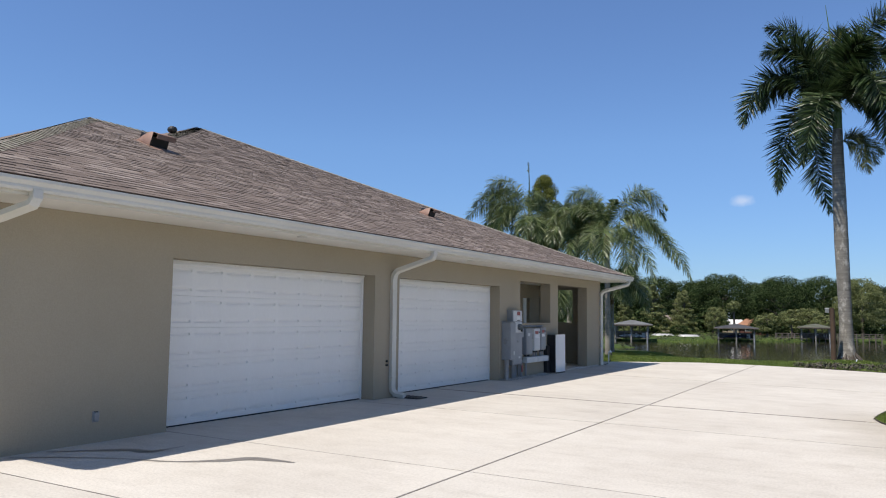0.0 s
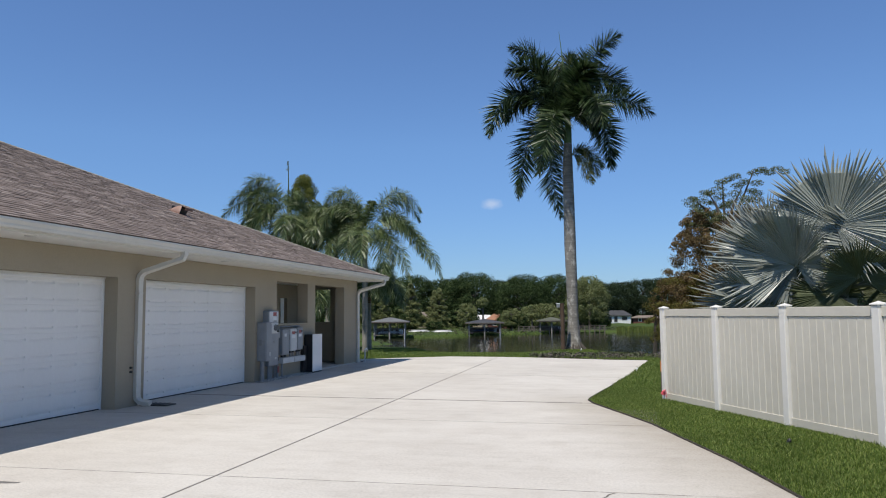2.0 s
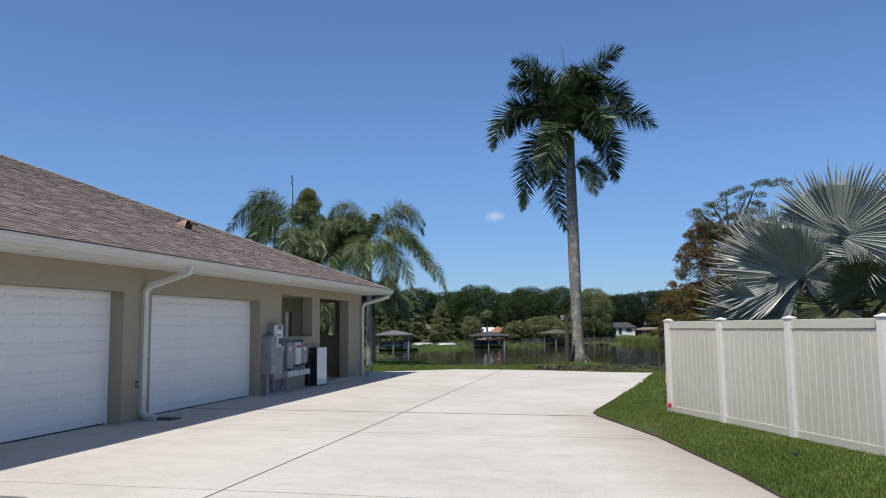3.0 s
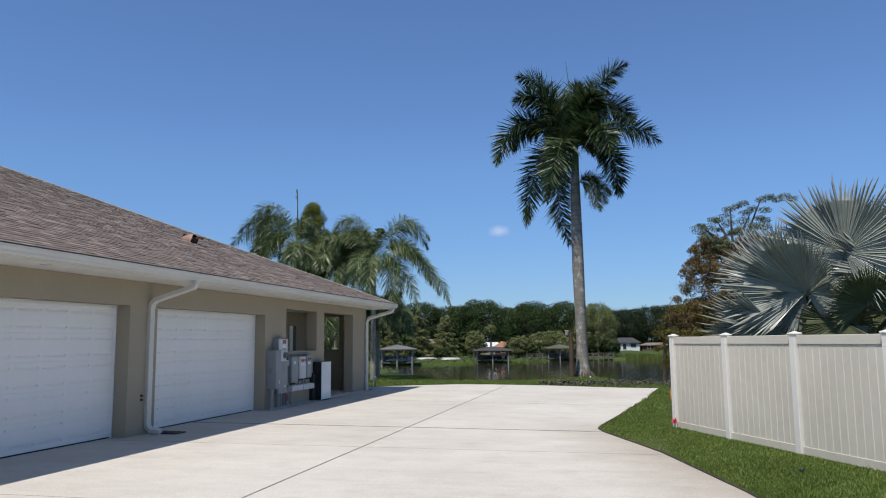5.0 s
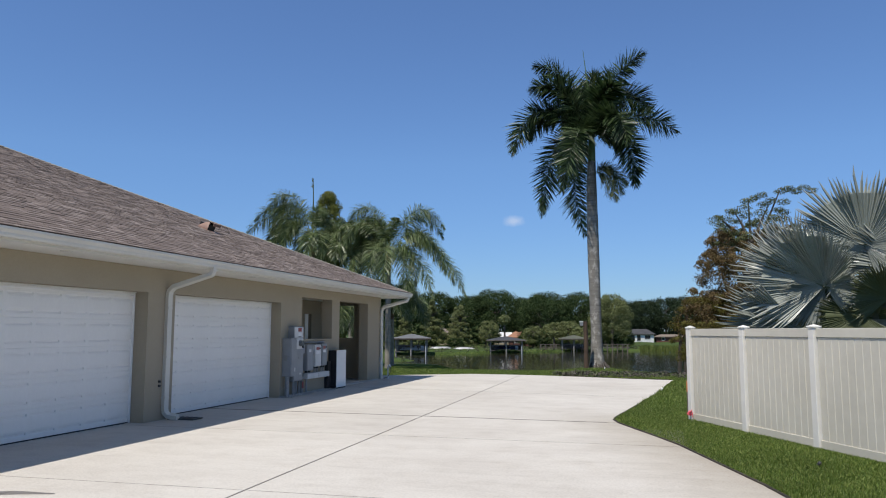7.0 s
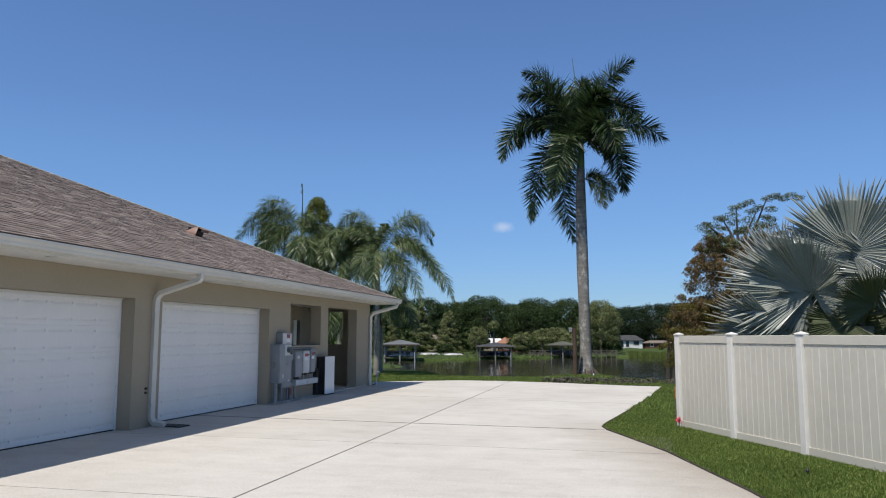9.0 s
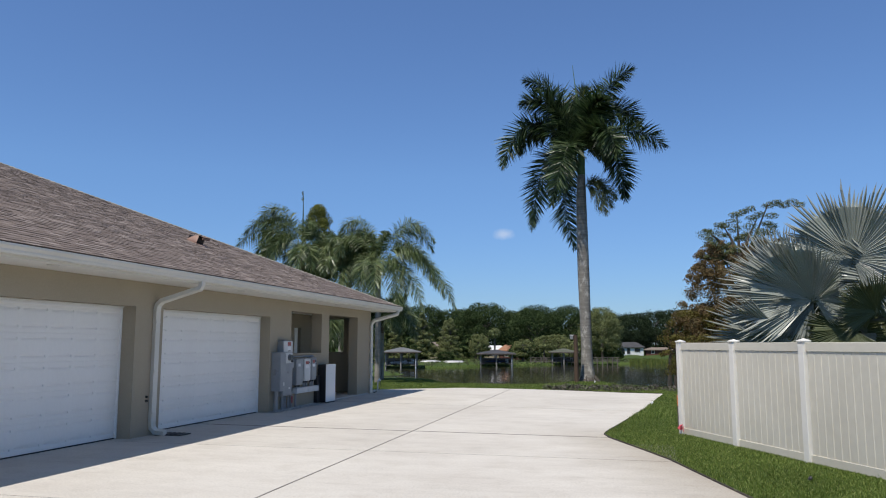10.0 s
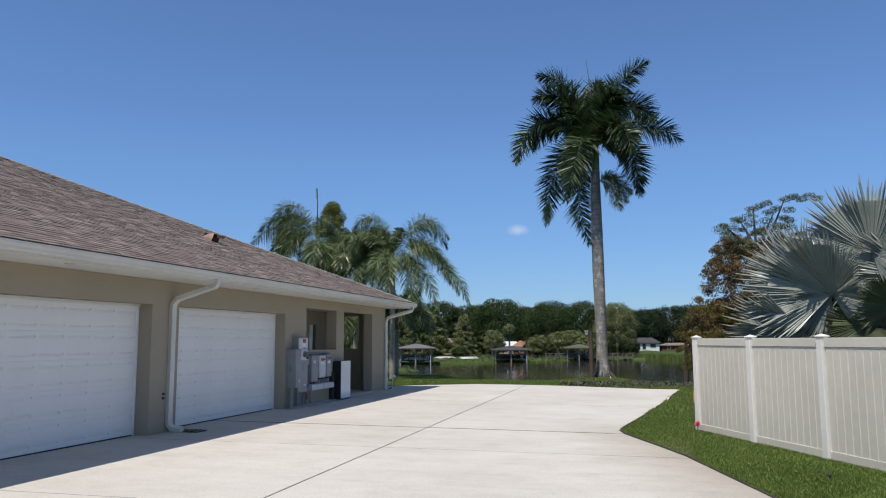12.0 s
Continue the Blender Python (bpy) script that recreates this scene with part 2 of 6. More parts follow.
M = {
    "concrete": concrete_material(),
    "water": water_material(),
    "bark": trunk_material(),
    "shingle": shingle_material(),
    "stucco": surface("greige_stucco", (0.345, 0.30, 0.226), (0.375, 0.328, 0.248), 0.6, 0.9, 55, 0.6, 0.006, speck=0.10, spec=0.2),
    "joint": surface("dark_joint_filler", (0.10, 0.09, 0.08), (0.16, 0.145, 0.13), 2.0, 0.95, 80),
    "white": surface("white_paint", (0.74, 0.74, 0.73), (0.79, 0.79, 0.78), 0.8, 0.45, 90, 0.08, 0.001, speck=0.03),
    "door": surface("white_enamelled_steel", (0.79, 0.775, 0.74), (0.84, 0.825, 0.79), 0.7, 0.5, 30, 0.05, 0.001, speck=0.03, stretch=(1, 1, 0.4)),
    "soffit": surface("cream_soffit_paint", (0.69, 0.67, 0.62), (0.75, 0.73, 0.68), 0.8, 0.6, 70, 0.1, 0.001, speck=0.04),
    "gutter": surface("white_aluminium_gutter", (0.58, 0.56, 0.505), (0.64, 0.62, 0.56), 1.2, 0.5, 30, 0.05, 0.001, speck=0.05),
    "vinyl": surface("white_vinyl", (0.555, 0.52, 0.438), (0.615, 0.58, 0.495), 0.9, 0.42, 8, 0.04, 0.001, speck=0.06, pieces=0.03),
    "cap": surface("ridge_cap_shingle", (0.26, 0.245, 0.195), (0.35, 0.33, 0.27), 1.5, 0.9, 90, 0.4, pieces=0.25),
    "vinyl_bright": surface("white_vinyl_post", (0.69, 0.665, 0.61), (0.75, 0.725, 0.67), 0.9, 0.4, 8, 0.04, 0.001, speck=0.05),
    "seal": surface("black_rubber", (0.012, 0.012, 0.013), (0.02, 0.02, 0.022), 3, 0.7, 40),
    "grey_box": surface("grey_painted_steel", (0.225, 0.24, 0.255), (0.28, 0.295, 0.31), 2.5, 0.45, 30, 0.06, 0.001, speck=0.06),
    "pale_box": surface("pale_grey_plastic", (0.52, 0.53, 0.53), (0.6, 0.61, 0.61), 2.5, 0.45, 30, 0.05, 0.001, speck=0.05),
    "conduit": surface("grey_conduit", (0.22, 0.225, 0.23), (0.30, 0.305, 0.31), 3, 0.5, 40),
    "red": surface("red_label", (0.30, 0.06, 0.05), (0.36, 0.08, 0.07), 6, 0.5, 40),
    "glass_meter": surface("meter_glass", (0.10, 0.11, 0.12), (0.2, 0.21, 0.22), 12, 0.12, 40, 0.02),
    "gloss_white": surface("gloss_white_enamel", (0.80, 0.80, 0.80), (0.84, 0.84, 0.84), 1, 0.18, 20, 0.02, speck=0.02),
    "black": surface("matt_black_metal", (0.010, 0.010, 0.011), (0.018, 0.018, 0.02), 2, 0.5, 40),
    "terracotta": surface("sunbleached_brown_vent_metal", (0.21, 0.125, 0.095), (0.29, 0.18, 0.14), 4, 0.6, 40),
    "wood": surface("weathered_dock_wood", (0.10, 0.085, 0.07), (0.20, 0.17, 0.145), 1.5, 0.9, 20, 0.4, stretch=(1, 1, 0.3), pieces=0.25),
    "brown_wood": surface("dark_brown_post_wood", (0.055, 0.034, 0.022), (0.10, 0.062, 0.04), 2, 0.85, 25, 0.4),
    "soil": surface("dark_soil", (0.018, 0.014, 0.010), (0.04, 0.031, 0.022), 1.5, 0.95, 30, 0.6, 0.02),
    "stone": surface("white_gravel", (0.42, 0.40, 0.37), (0.62, 0.60, 0.56), 5, 0.85, 60, 0.3, pieces=0.4),
    "ground": surface("lawn_ground", (0.045, 0.075, 0.018), (0.085, 0.125, 0.03), 0.25, 0.95, 14, 0.7, 0.03, speck=0.5, spec=0.15),
    "grass": foliage("lawn_grass", [(0.055, 0.095, 0.016), (0.115, 0.18, 0.03), (0.175, 0.24, 0.048), (0.31, 0.35, 0.11)], 0.55, 0.25, 0.25),
    "reed": foliage("reed_grass", [(0.09, 0.13, 0.03), (0.14, 0.18, 0.04), (0.2, 0.22, 0.06)], 0.6, 0.3, 0.2),
    "oak": foliage("oak_leaves", [(0.014, 0.028, 0.010), (0.03, 0.054, 0.019), (0.062, 0.094, 0.034), (0.11, 0.142, 0.055)], 0.8, 0.2, 0.1),
    "far_leaf": foliage("distant_oak_leaves", [(0.022, 0.035, 0.02), (0.034, 0.052, 0.026), (0.048, 0.07, 0.034)], 0.8, 0.15, 0.1),
    "cypress": foliage("cypress_needles", [(0.115, 0.14, 0.055), (0.19, 0.215, 0.085), (0.28, 0.295, 0.125)], 0.6, 0.25, 0.2),
    "lime": foliage("yellow_green_leaves", [(0.11, 0.135, 0.03), (0.17, 0.19, 0.045), (0.22, 0.225, 0.06)], 0.6, 0.4, 0.2),
    "rust": foliage("rust_brown_needles", [(0.10, 0.068, 0.036), (0.17, 0.112, 0.055), (0.21, 0.15, 0.075), (0.14, 0.125, 0.05)], 0.7, 0.25, 0.15),
    "gold": foliage("yellowing_cypress_needles", [(0.11, 0.085, 0.025), (0.17, 0.14, 0.035), (0.16, 0.16, 0.045)], 0.65, 0.3, 0.15),
    "olive": foliage("olive_needles", [(0.085, 0.105, 0.05), (0.13, 0.155, 0.07), (0.18, 0.20, 0.095)], 0.6, 0.25, 0.2),
    "royal": foliage("royal_palm_leaflets", [(0.008, 0.018, 0.007), (0.022, 0.046, 0.016), (0.06, 0.102, 0.034), (0.15, 0.19, 0.09)], 0.40, 0.2, 0.42),
    "queen": foliage("queen_palm_leaflets", [(0.05, 0.085, 0.034), (0.12, 0.175, 0.065), (0.22, 0.28, 0.11), (0.40, 0.44, 0.26)], 0.34, 0.35, 0.55),
    "silver": foliage("silver_palm_blades", [(0.175, 0.187, 0.165), (0.24, 0.253, 0.225), (0.33, 0.345, 0.305)], 0.36, 0.03, 0.5),
    "olive_blade": foliage("old_palm_blades", [(0.065, 0.08, 0.04), (0.11, 0.125, 0.062), (0.17, 0.18, 0.10)], 0.5, 0.15, 0.35),
    "shaft": surface("green_crown_shaft", (0.06, 0.11, 0.03), (0.11, 0.17, 0.05), 2, 0.4, 20, 0.1),
    "petiole": surface("pale_palm_stalk", (0.12, 0.13, 0.09), (0.19, 0.195, 0.145), 3, 0.5, 25),
    "tree_bark": surface("grey_brown_bark", (0.05, 0.042, 0.034), (0.11, 0.095, 0.08), 2, 0.95, 18, 0.7, 0.03, stretch=(1, 1, 0.3)),
    "queen_bark": surface("ringed_grey_palm_bark", (0.20, 0.185, 0.16), (0.32, 0.30, 0.265), 1.5, 0.9, 9, 0.5, 0.02, stretch=(0.4, 0.4, 3)),
    "husk": surface("brown_palm_husk", (0.10, 0.062, 0.038), (0.20, 0.13, 0.085), 3, 0.85, 22, 0.5, 0.02),
    "dark_roof": surface("dark_grey_roof", (0.035, 0.036, 0.04), (0.06, 0.06, 0.065), 0.8, 0.8, 6),
    "grey_roof": surface("grey_metal_roof", (0.10, 0.103, 0.103), (0.15, 0.153, 0.153), 0.8, 0.7, 6),
    "moss_roof": surface("mossy_roof", (0.06, 0.065, 0.045), (0.10, 0.105, 0.075), 0.8, 0.85, 6),
    "clay_roof": surface("clay_tile_roof", (0.26, 0.125, 0.07), (0.36, 0.19, 0.115), 0.8, 0.8, 5),
    "white_roof": surface("white_metal_roof", (0.6, 0.6, 0.6), (0.7, 0.7, 0.7), 0.8, 0.5, 5),
    "brown_roof": surface("brown_shingle_roof", (0.15, 0.12, 0.10), (0.22, 0.18, 0.15), 0.8, 0.85, 5),
    "far_white": surface("white_house_wall", (0.66, 0.66, 0.65), (0.74, 0.74, 0.73), 0.6, 0.7, 6),
    "brick_red": surface("red_brick_wall", (0.10, 0.042, 0.032), (0.15, 0.065, 0.05), 0.7, 0.9, 6),
    "far_glass": surface("dark_window_glass", (0.02, 0.023, 0.027), (0.035, 0.038, 0.042), 2, 0.08, 10, 0.02),
    "boat_white": surface("white_gelcoat", (0.42, 0.42, 0.41), (0.48, 0.48, 0.47), 1, 0.35, 8, 0.03),
    "boat_blue": surface("navy_boat_cover", (0.012, 0.018, 0.05), (0.02, 0.03, 0.075), 1, 0.6, 8),
    "pink": surface("pink_marking_tape", (0.75, 0.10, 0.13), (0.85, 0.15, 0.18), 8, 0.5, 30),
    "orange": surface("orange_stake_paint", (0.55, 0.20, 0.07), (0.62, 0.25, 0.10), 6, 0.6, 30),
    "wet": surface("wet_concrete", (0.16, 0.145, 0.13), (0.22, 0.20, 0.18), 3, 0.35, 60, 0.2, 0.002),
    "lamp_glass": surface("frosted_lens", (0.55, 0.54, 0.5), (0.6, 0.59, 0.55), 3, 0.3, 30),
}

# ---------------------------------------------------------------- builders
ORIGIN = {}


def thing(name, loc, label, category, group="", kind=""):
    """An Empty at the base of a thing; its parts hang under it."""
    e = new(name)
    e.empty_display_size = 0.2
    e.location = loc
    ORIGIN[e.name] = Vector(loc)
    return tagged(e, label, category, group, kind)


def finish(name, me, material, parent=None, label=""):
    me.materials.append(M[material])
    ob = new(name, me)
    if parent is not None:
        ob.parent = parent
        ORIGIN[ob.name] = ORIGIN[parent.name]
    else:
        ORIGIN[ob.name] = Vector((0, 0, 0))
    return tagged(ob, label)


def part(name, bm, material, parent=None, label="", smooth=False):
    """One mesh object from a bmesh in world coordinates, under a thing or a part."""
    if parent is not None:
        bmesh.ops.translate(bm, verts=bm.verts, vec=-ORIGIN[parent.name])
    bmesh.ops.recalc_face_normals(bm, faces=bm.faces)
    for f in bm.faces:
        f.smooth = smooth
    me = bpy.data.meshes.new(name)
    bm.to_mesh(me)
    bm.free()
    return finish(name, me, material, parent, label)


def raw(name, verts, faces, material, parent=None, label="", smooth=False):
    """The same from plain vertex and face arrays."""
    v = np.asarray(verts, dtype=float).reshape(-1, 3)
    if parent is not None:
        v = v - np.array(ORIGIN[parent.name])
    me = bpy.data.meshes.new(name)
    me.from_pydata(v.tolist(), [], faces if isinstance(faces, list) else faces.tolist())
    if smooth:
        me.polygons.foreach_set("use_smooth", [True] * len(me.polygons))
    return finish(name, me, material, parent, label)


def add_box(bm, x0, x1, y0, y1, z0, z1, bevel=0.0, m=None):
    r = bmesh.ops.create_cube(bm, size=1.0)
    vs = r["verts"]
    for v in vs:
        v.co = Vector(((x0 + x1) / 2 + v.co.x * (x1 - x0), (y0 + y1) / 2 + v.co.y * (y1 - y0), (z0 + z1) / 2 + v.co.z * (z1 - z0)))
    if m is not None:
        bmesh.ops.transform(bm, matrix=m, verts=vs)
    if bevel:
        es = list({e for v in vs for e in v.link_edges})
        bmesh.ops.bevel(bm, geom=es, offset=bevel, segments=1, affect="EDGES")
    return bm


def box(x0, x1, y0, y1, z0, z1, bevel=0.0, m=None):
    return add_box(bmesh.new(), x0, x1, y0, y1, z0, z1, bevel, m)


def add_tube(bm, pts, radii, sides=10, square=None, twist=0.0):
    """A tube along pts; square=(w, d) gives a rectangular section instead."""
    pts = [Vector(p) for p in pts]
    rings = []
    ref = Vector((0, 0, 1)) if abs((pts[-1] - pts[0]).normalized().z) < 0.9 else Vector((0, 1, 0))
    side = None
    for i, p in enumerate(pts):
        if i == 0:
            t = pts[1] - p
        elif i == len(pts) - 1:
            t = p - pts[i - 1]
        else:
            t = (pts[i + 1] - p).normalized() + (p - pts[i - 1]).normalized()
        t.normalize()
        if side is None:
            side = t.cross(ref).normalized()
        else:
            side = (side - t * side.dot(t)).normalized()
        up = side.cross(t)
        ring = []
        if square:
            w, d = square
            for a, b in ((-1, -1), (1, -1), (1, 1), (-1, 1)):
                ring.append(bm.verts.new(p + side * a * w / 2 + up * b * d / 2))
        else:
            r = radii[i] if isinstance(radii, (list, tuple)) else radii
            for k in range(sides):
                a = 2 * math.pi * k / sides
                ring.append(bm.verts.new(p + side * math.cos(a) * r + up * math.sin(a) * r))
        rings.append(ring)
    n = len(rings[0])
    for a, b in zip(rings, rings[1:]):
        for k in range(n):
            bm.faces.new((a[k], a[(k + 1) % n], b[(k + 1) % n], b[k]))
    bm.faces.new(rings[0][::-1])
    bm.faces.new(rings[-1])
    return bm


def tube(pts, radii, sides=10, square=None):
    return add_tube(bmesh.new(), pts, radii, sides, square)


def grid_wall(us, zs, filled, lo, hi, axis):
    """A wall of cells between the cuts us and zs, lo..hi thick across the axis; only outer faces are made."""
    bm = bmesh.new()
    cache = {}

    def vert(a, u, z):
        key = (a, u, z)
        if key not in cache:
            cache[key] = bm.verts.new((a, u, z) if axis == "x" else (u, a, z))
        return cache[key]

    nu, nz = len(us) - 1, len(zs) - 1
    on = [[filled((us[i] + us[i + 1]) / 2, (zs[j] + zs[j + 1]) / 2) for j in range(nz)] for i in range(nu)]
    for i in range(nu):
        for j in range(nz):
            if not on[i][j]:
                continue
            u0, u1, z0, z1 = us[i], us[i + 1], zs[j], zs[j + 1]
            for a in (lo, hi):
                bm.faces.new((vert(a, u0, z0), vert(a, u1, z0), vert(a, u1, z1), vert(a, u0, z1)))
            for di, dj, p, q in ((-1, 0, (u0, z0), (u0, z1)), (1, 0, (u1, z0), (u1, z1)), (0, -1, (u0, z0), (u1, z0)), (0, 1, (u0, z1), (u1, z1))):
                ii, jj = i + di, j + dj
                if not (0 <= ii < nu and 0 <= jj < nz) or not on[ii][jj]:
                    bm.faces.new((vert(lo, *p), vert(lo, *q), vert(hi, *q), vert(hi, *p)))
    return bm


def inside(x, y, poly):
    """Which of the points (arrays) lie in the polygon."""
    c = np.zeros(np.shape(x), bool)
    for (xa, ya), (xb, yb) in zip(poly, poly[1:] + poly[:1]):
        hit = ((ya > y) != (yb > y)) & (x < (xb - xa) * (y - ya) / (yb - ya + 1e-12) + xa)
        c ^= hit
    return c


def clip(poly, side):
    """The part of a polygon where side(x, y) is positive."""
    out = []
    for a, b in zip(poly, poly[1:] + poly[:1]):
        ia, ib = side(*a), side(*b)
        if ia >= 0:
            out.append(a)
        if (ia >= 0) != (ib >= 0):
            t = ia / (ia - ib)
            out.append((a[0] + t * (b[0] - a[0]), a[1] + t * (b[1] - a[1])))
    return out


# ---------------------------------------------------------------- ground, lake, driveway
WATER = -2.2
DRIVE = [(-9.3, -14), (3.4, -14), (3.2, 0), (2.6, 4), (2.25, 6), (1.95, 7.7), (1.62, 9.3), (1.33, 10.4), (0.86, 12.2), (0.5, 13.2), (0.16, 14.1),
         (-0.08, 14.75), (-0.2, 15.3), (-0.16, 15.8), (0.25, 18.4), (0.7, 21.4), (1.55, 28.15), (0.2, 28.4), (-2.4, 29.5), (-4.5, 30.0),
         (-6.2, 30.1), (-8.2, 28.9), (-9.3, 28.1)]
SHORE_X = [-600, -60, -38, -30, -22, -11.5, 3, 10, 40, 600]
SHORE_Y = [98, 108, 119, 123, 136, 149, 156, 158, 166, 170]


def ground_z(x, y):
    near = 35.2 + 4.3 * np.exp(-((x + 1.6) / 1.3) ** 2) - 2.5 * np.clip((x - 0.5) / 3.0, 0, 1) + 6.0 * np.clip((-x - 8) / 3, 0, 1)
    z = -0.02 - 0.09 * np.clip((y - 30) / (near - 30), 0, 1)
    z = z - 2.9 * np.clip((y - near) / 5.0, 0, 1) ** 0.8
    z = z - 1.5 * np.clip((y - near - 5) / 20, 0, 1)
    far = np.interp(x, SHORE_X, SHORE_Y)
    up = np.clip((y - far + 4) / 4.0, 0, 1.2)
    rise = WATER + 0.25 + 0.4 * np.clip((y - far) / 60, 0, 1)
    z = np.where(y > far - 4, z + (rise - z) * np.clip(up, 0, 1), z)
    # a low weedy spit reaching into the lake
    spit = np.clip(1.4 - np.hypot((x + 35.5) / 7.0, (y - 96) / 4.5), 0, 1) * np.clip((-y + 112) / 4, 0, 1)
    return np.where(spit > 0, np.maximum(z, WATER - 1.2 + 1.4 * np.minimum(spit * 2.5, 1)), z)


def build_ground():
    xs = np.concatenate([np.arange(-2000, -200, 200), np.arange(-200, -60, 10), np.arange(-60, -14, 1.5), np.arange(-14, 8, 0.55),
                         np.arange(8, 60, 1.5), np.arange(60, 200, 10), np.arange(200, 2001, 200)])
    ys = np.concatenate([np.arange(-600, -20, 58), np.arange(-20, 26, 2.0), np.arange(26, 48, 0.5), np.arange(48, 86, 4),
                         np.arange(86, 180, 1.2), np.arange(180, 300, 10), np.arange(300, 3001, 150)])
    gx, gy = np.meshgrid(xs, ys)
    gz = ground_z(gx, gy)
    rough = np.where((gy > 86), 0.12 * np.sin(gx * 0.7 + 2 * np.sin(gy * 0.3)), 0.0)
    v = np.stack([gx, gy, gz + rough], -1).reshape(-1, 3)
    nx, ny = len(xs), len(ys)
    i = np.arange(nx * ny).reshape(ny, nx)
    f = np.stack([i[:-1, :-1], i[:-1, 1:], i[1:, 1:], i[1:, :-1]], -1).reshape(-1, 4)
    g = raw("ground", v, f, "ground", None, "green lawn ground sloping down to the lake", True)
    tagged(g, "", "ground", "", "structure")
    w = raw("water", [(-1500, 36, WATER), (1500, 36, WATER), (1500, 400, WATER), (-1500, 400, WATER)], [(0, 1, 2, 3)], "water", None,
            "dark rippled lake water mirroring the far trees")
    tagged(w, "", "lake", "", "structure")


def build_driveway():
    bm = bmesh.new()
    add_box(bm, -9.2, 1.0, -13.9, 14.0, -0.14, -0.003)
    add_box(bm, -9.2, -0.3, 14.0, 27.9, -0.14, -0.003)
    base = part("driveway", bm, "joint", None, "pale broom-finished concrete driveway with sawn joints")
    tagged(base, "", "driveway", "", "structure")
    long_cuts = [-20, -3.80, 20]                    # x + 0.0123 y
    cross_cuts = [(-20, 0), (-6, 0), (-0.6, 0), (4.82, 0), (7.61, 0), (12.03, -0.018), (14.81, -0.047), (20.74, -0.172), (40, 0)]   # y at x = 0, slope
    gap = 0.013
    for xa, xb in zip(long_cuts, long_cuts[1:]):
        for (ya, sa), (yb, sb) in zip(cross_cuts, cross_cuts[1:]):
            ga, gb = (0.012 if v < 8 else 0.015 if v < 13 else 0.05 if v < 18 else 0.03 for v in (ya, yb))
            p = clip(DRIVE, lambda x, y: x + 0.0123 * y - xa - gap)
            p = clip(p, lambda x, y: xb - gap - x - 0.0123 * y)
            p = clip(p, lambda x, y: y - ya - sa * x - ga)
            p = clip(p, lambda x, y: yb + sb * x - gb - y)
            q = []
            for a in p:
                if not q or (Vector(a) - Vector(q[-1])).length > 0.01:
                    q.append(a)
            if len(q) > 2 and (Vector(q[0]) - Vector(q[-1])).length < 0.01:
                q.pop()
            if len(q) < 3:
                continue
            bm = bmesh.new()
            c = sum((Vector(a) for a in q), Vector((0, 0))) / len(q)
            top = [bm.verts.new((a[0] + (c[0] - a[0]) * 0.0015, a[1] + (c[1] - a[1]) * 0.0015, 0.0)) for a in q]
            mid = [bm.verts.new((a[0], a[1], -0.006)) for a in q]
            low = [bm.verts.new((a[0], a[1], -0.13)) for a in q]
            bm.faces.new(top)
            for A, B in ((top, mid), (mid, low)):
                for k in range(len(q)):
                    bm.faces.new((A[k], A[(k + 1) % len(q)], B[(k + 1) % len(q)], B[k]))
            part("slab", bm, "concrete", base)

    bm = bmesh.new()
    prev = None
    edge = [p for p in DRIVE if p[0] > -3 and p[1] > -1]
    for i, (x, y) in enumerate(edge):
        q = Vector(edge[min(i + 1, len(edge) - 1)]) - Vector(edge[max(i - 1, 0)])
        q.normalize()
        nrm = Vector((q.y, -q.x))
        row = [bm.verts.new((x + nrm.x * o, y + nrm.y * o, z)) for o, z in ((-0.012, 0.002), (-0.004, 0.016), (0.02, 0.018), (0.05, -0.03))]
        if prev:
            for k in range(3):
                bm.faces.new((prev[k], prev[k + 1], row[k + 1], row[k]))
        prev = row
    tagged(part("lawn_edge", bm, "soil", None, "dark cut soil edge between lawn and concrete"), "", "edging", "", "structure")

    def trail(name, pts, widths, label, material="wet", category="stain"):
        bm = bmesh.new()
        prev = None
        n = 8
        P = [Vector((*p, 0.003)) for p in pts]
        for i in range((len(P) - 1) * n + 1):
            k, t = min(i // n, len(P) - 2), (i - min(i // n, len(P) - 2) * n) / n
            p0, p1, p2, p3 = P[max(k - 1, 0)], P[k], P[k + 1], P[min(k + 2, len(P) - 1)]
            p = 0.5 * ((2 * p1) + (p2 - p0) * t + (2 * p0 - 5 * p1 + 4 * p2 - p3) * t * t + (3 * p1 - p0 - 3 * p2 + p3) * t ** 3)
            d = (p2 - p1).normalized()
            s = Vector((-d.y, d.x, 0)) * (widths[k] * (1 - t) + widths[k + 1] * t) * (0.85 + 0.3 * noise.noise(p * 4))
            row = (bm.verts.new(p + s), bm.verts.new(p - s))
            if prev:
                bm.faces.new((prev[0], prev[1], row[1], row[0]))
            prev = row
        w = part(name, bm, material, None, label)
        tagged(w, "", category, "", "structure")

    trail("wet_stain", [(-8.6, 5.3), (-8.2, 5.6), (-7.6, 5.95), (-6.9, 6.2), (-6.5, 6.55), (-6.3, 6.82), (-5.75, 6.92)],
          [0.03, 0.03, 0.025, 0.03, 0.10, 0.10, 0.03], "dark wet trail drying on the concrete driveway")
    trail("wet_stain", [(-8.6, 5.75), (-8.2, 6.15), (-7.9, 6.4), (-7.62, 6.44), (-7.6, 6.95)],
          [0.03, 0.06, 0.10, 0.08, 0.02], "dark wet trail in the shade by the garage wall")

    trail("crack", [(0.16, 7.30), (0.22, 7.42), (0.24, 7.50), (0.31, 7.60)], [0.004, 0.012, 0.010, 0.004], "short dark crack at a driveway joint", "joint", "crack")


build_ground()
build_driveway()

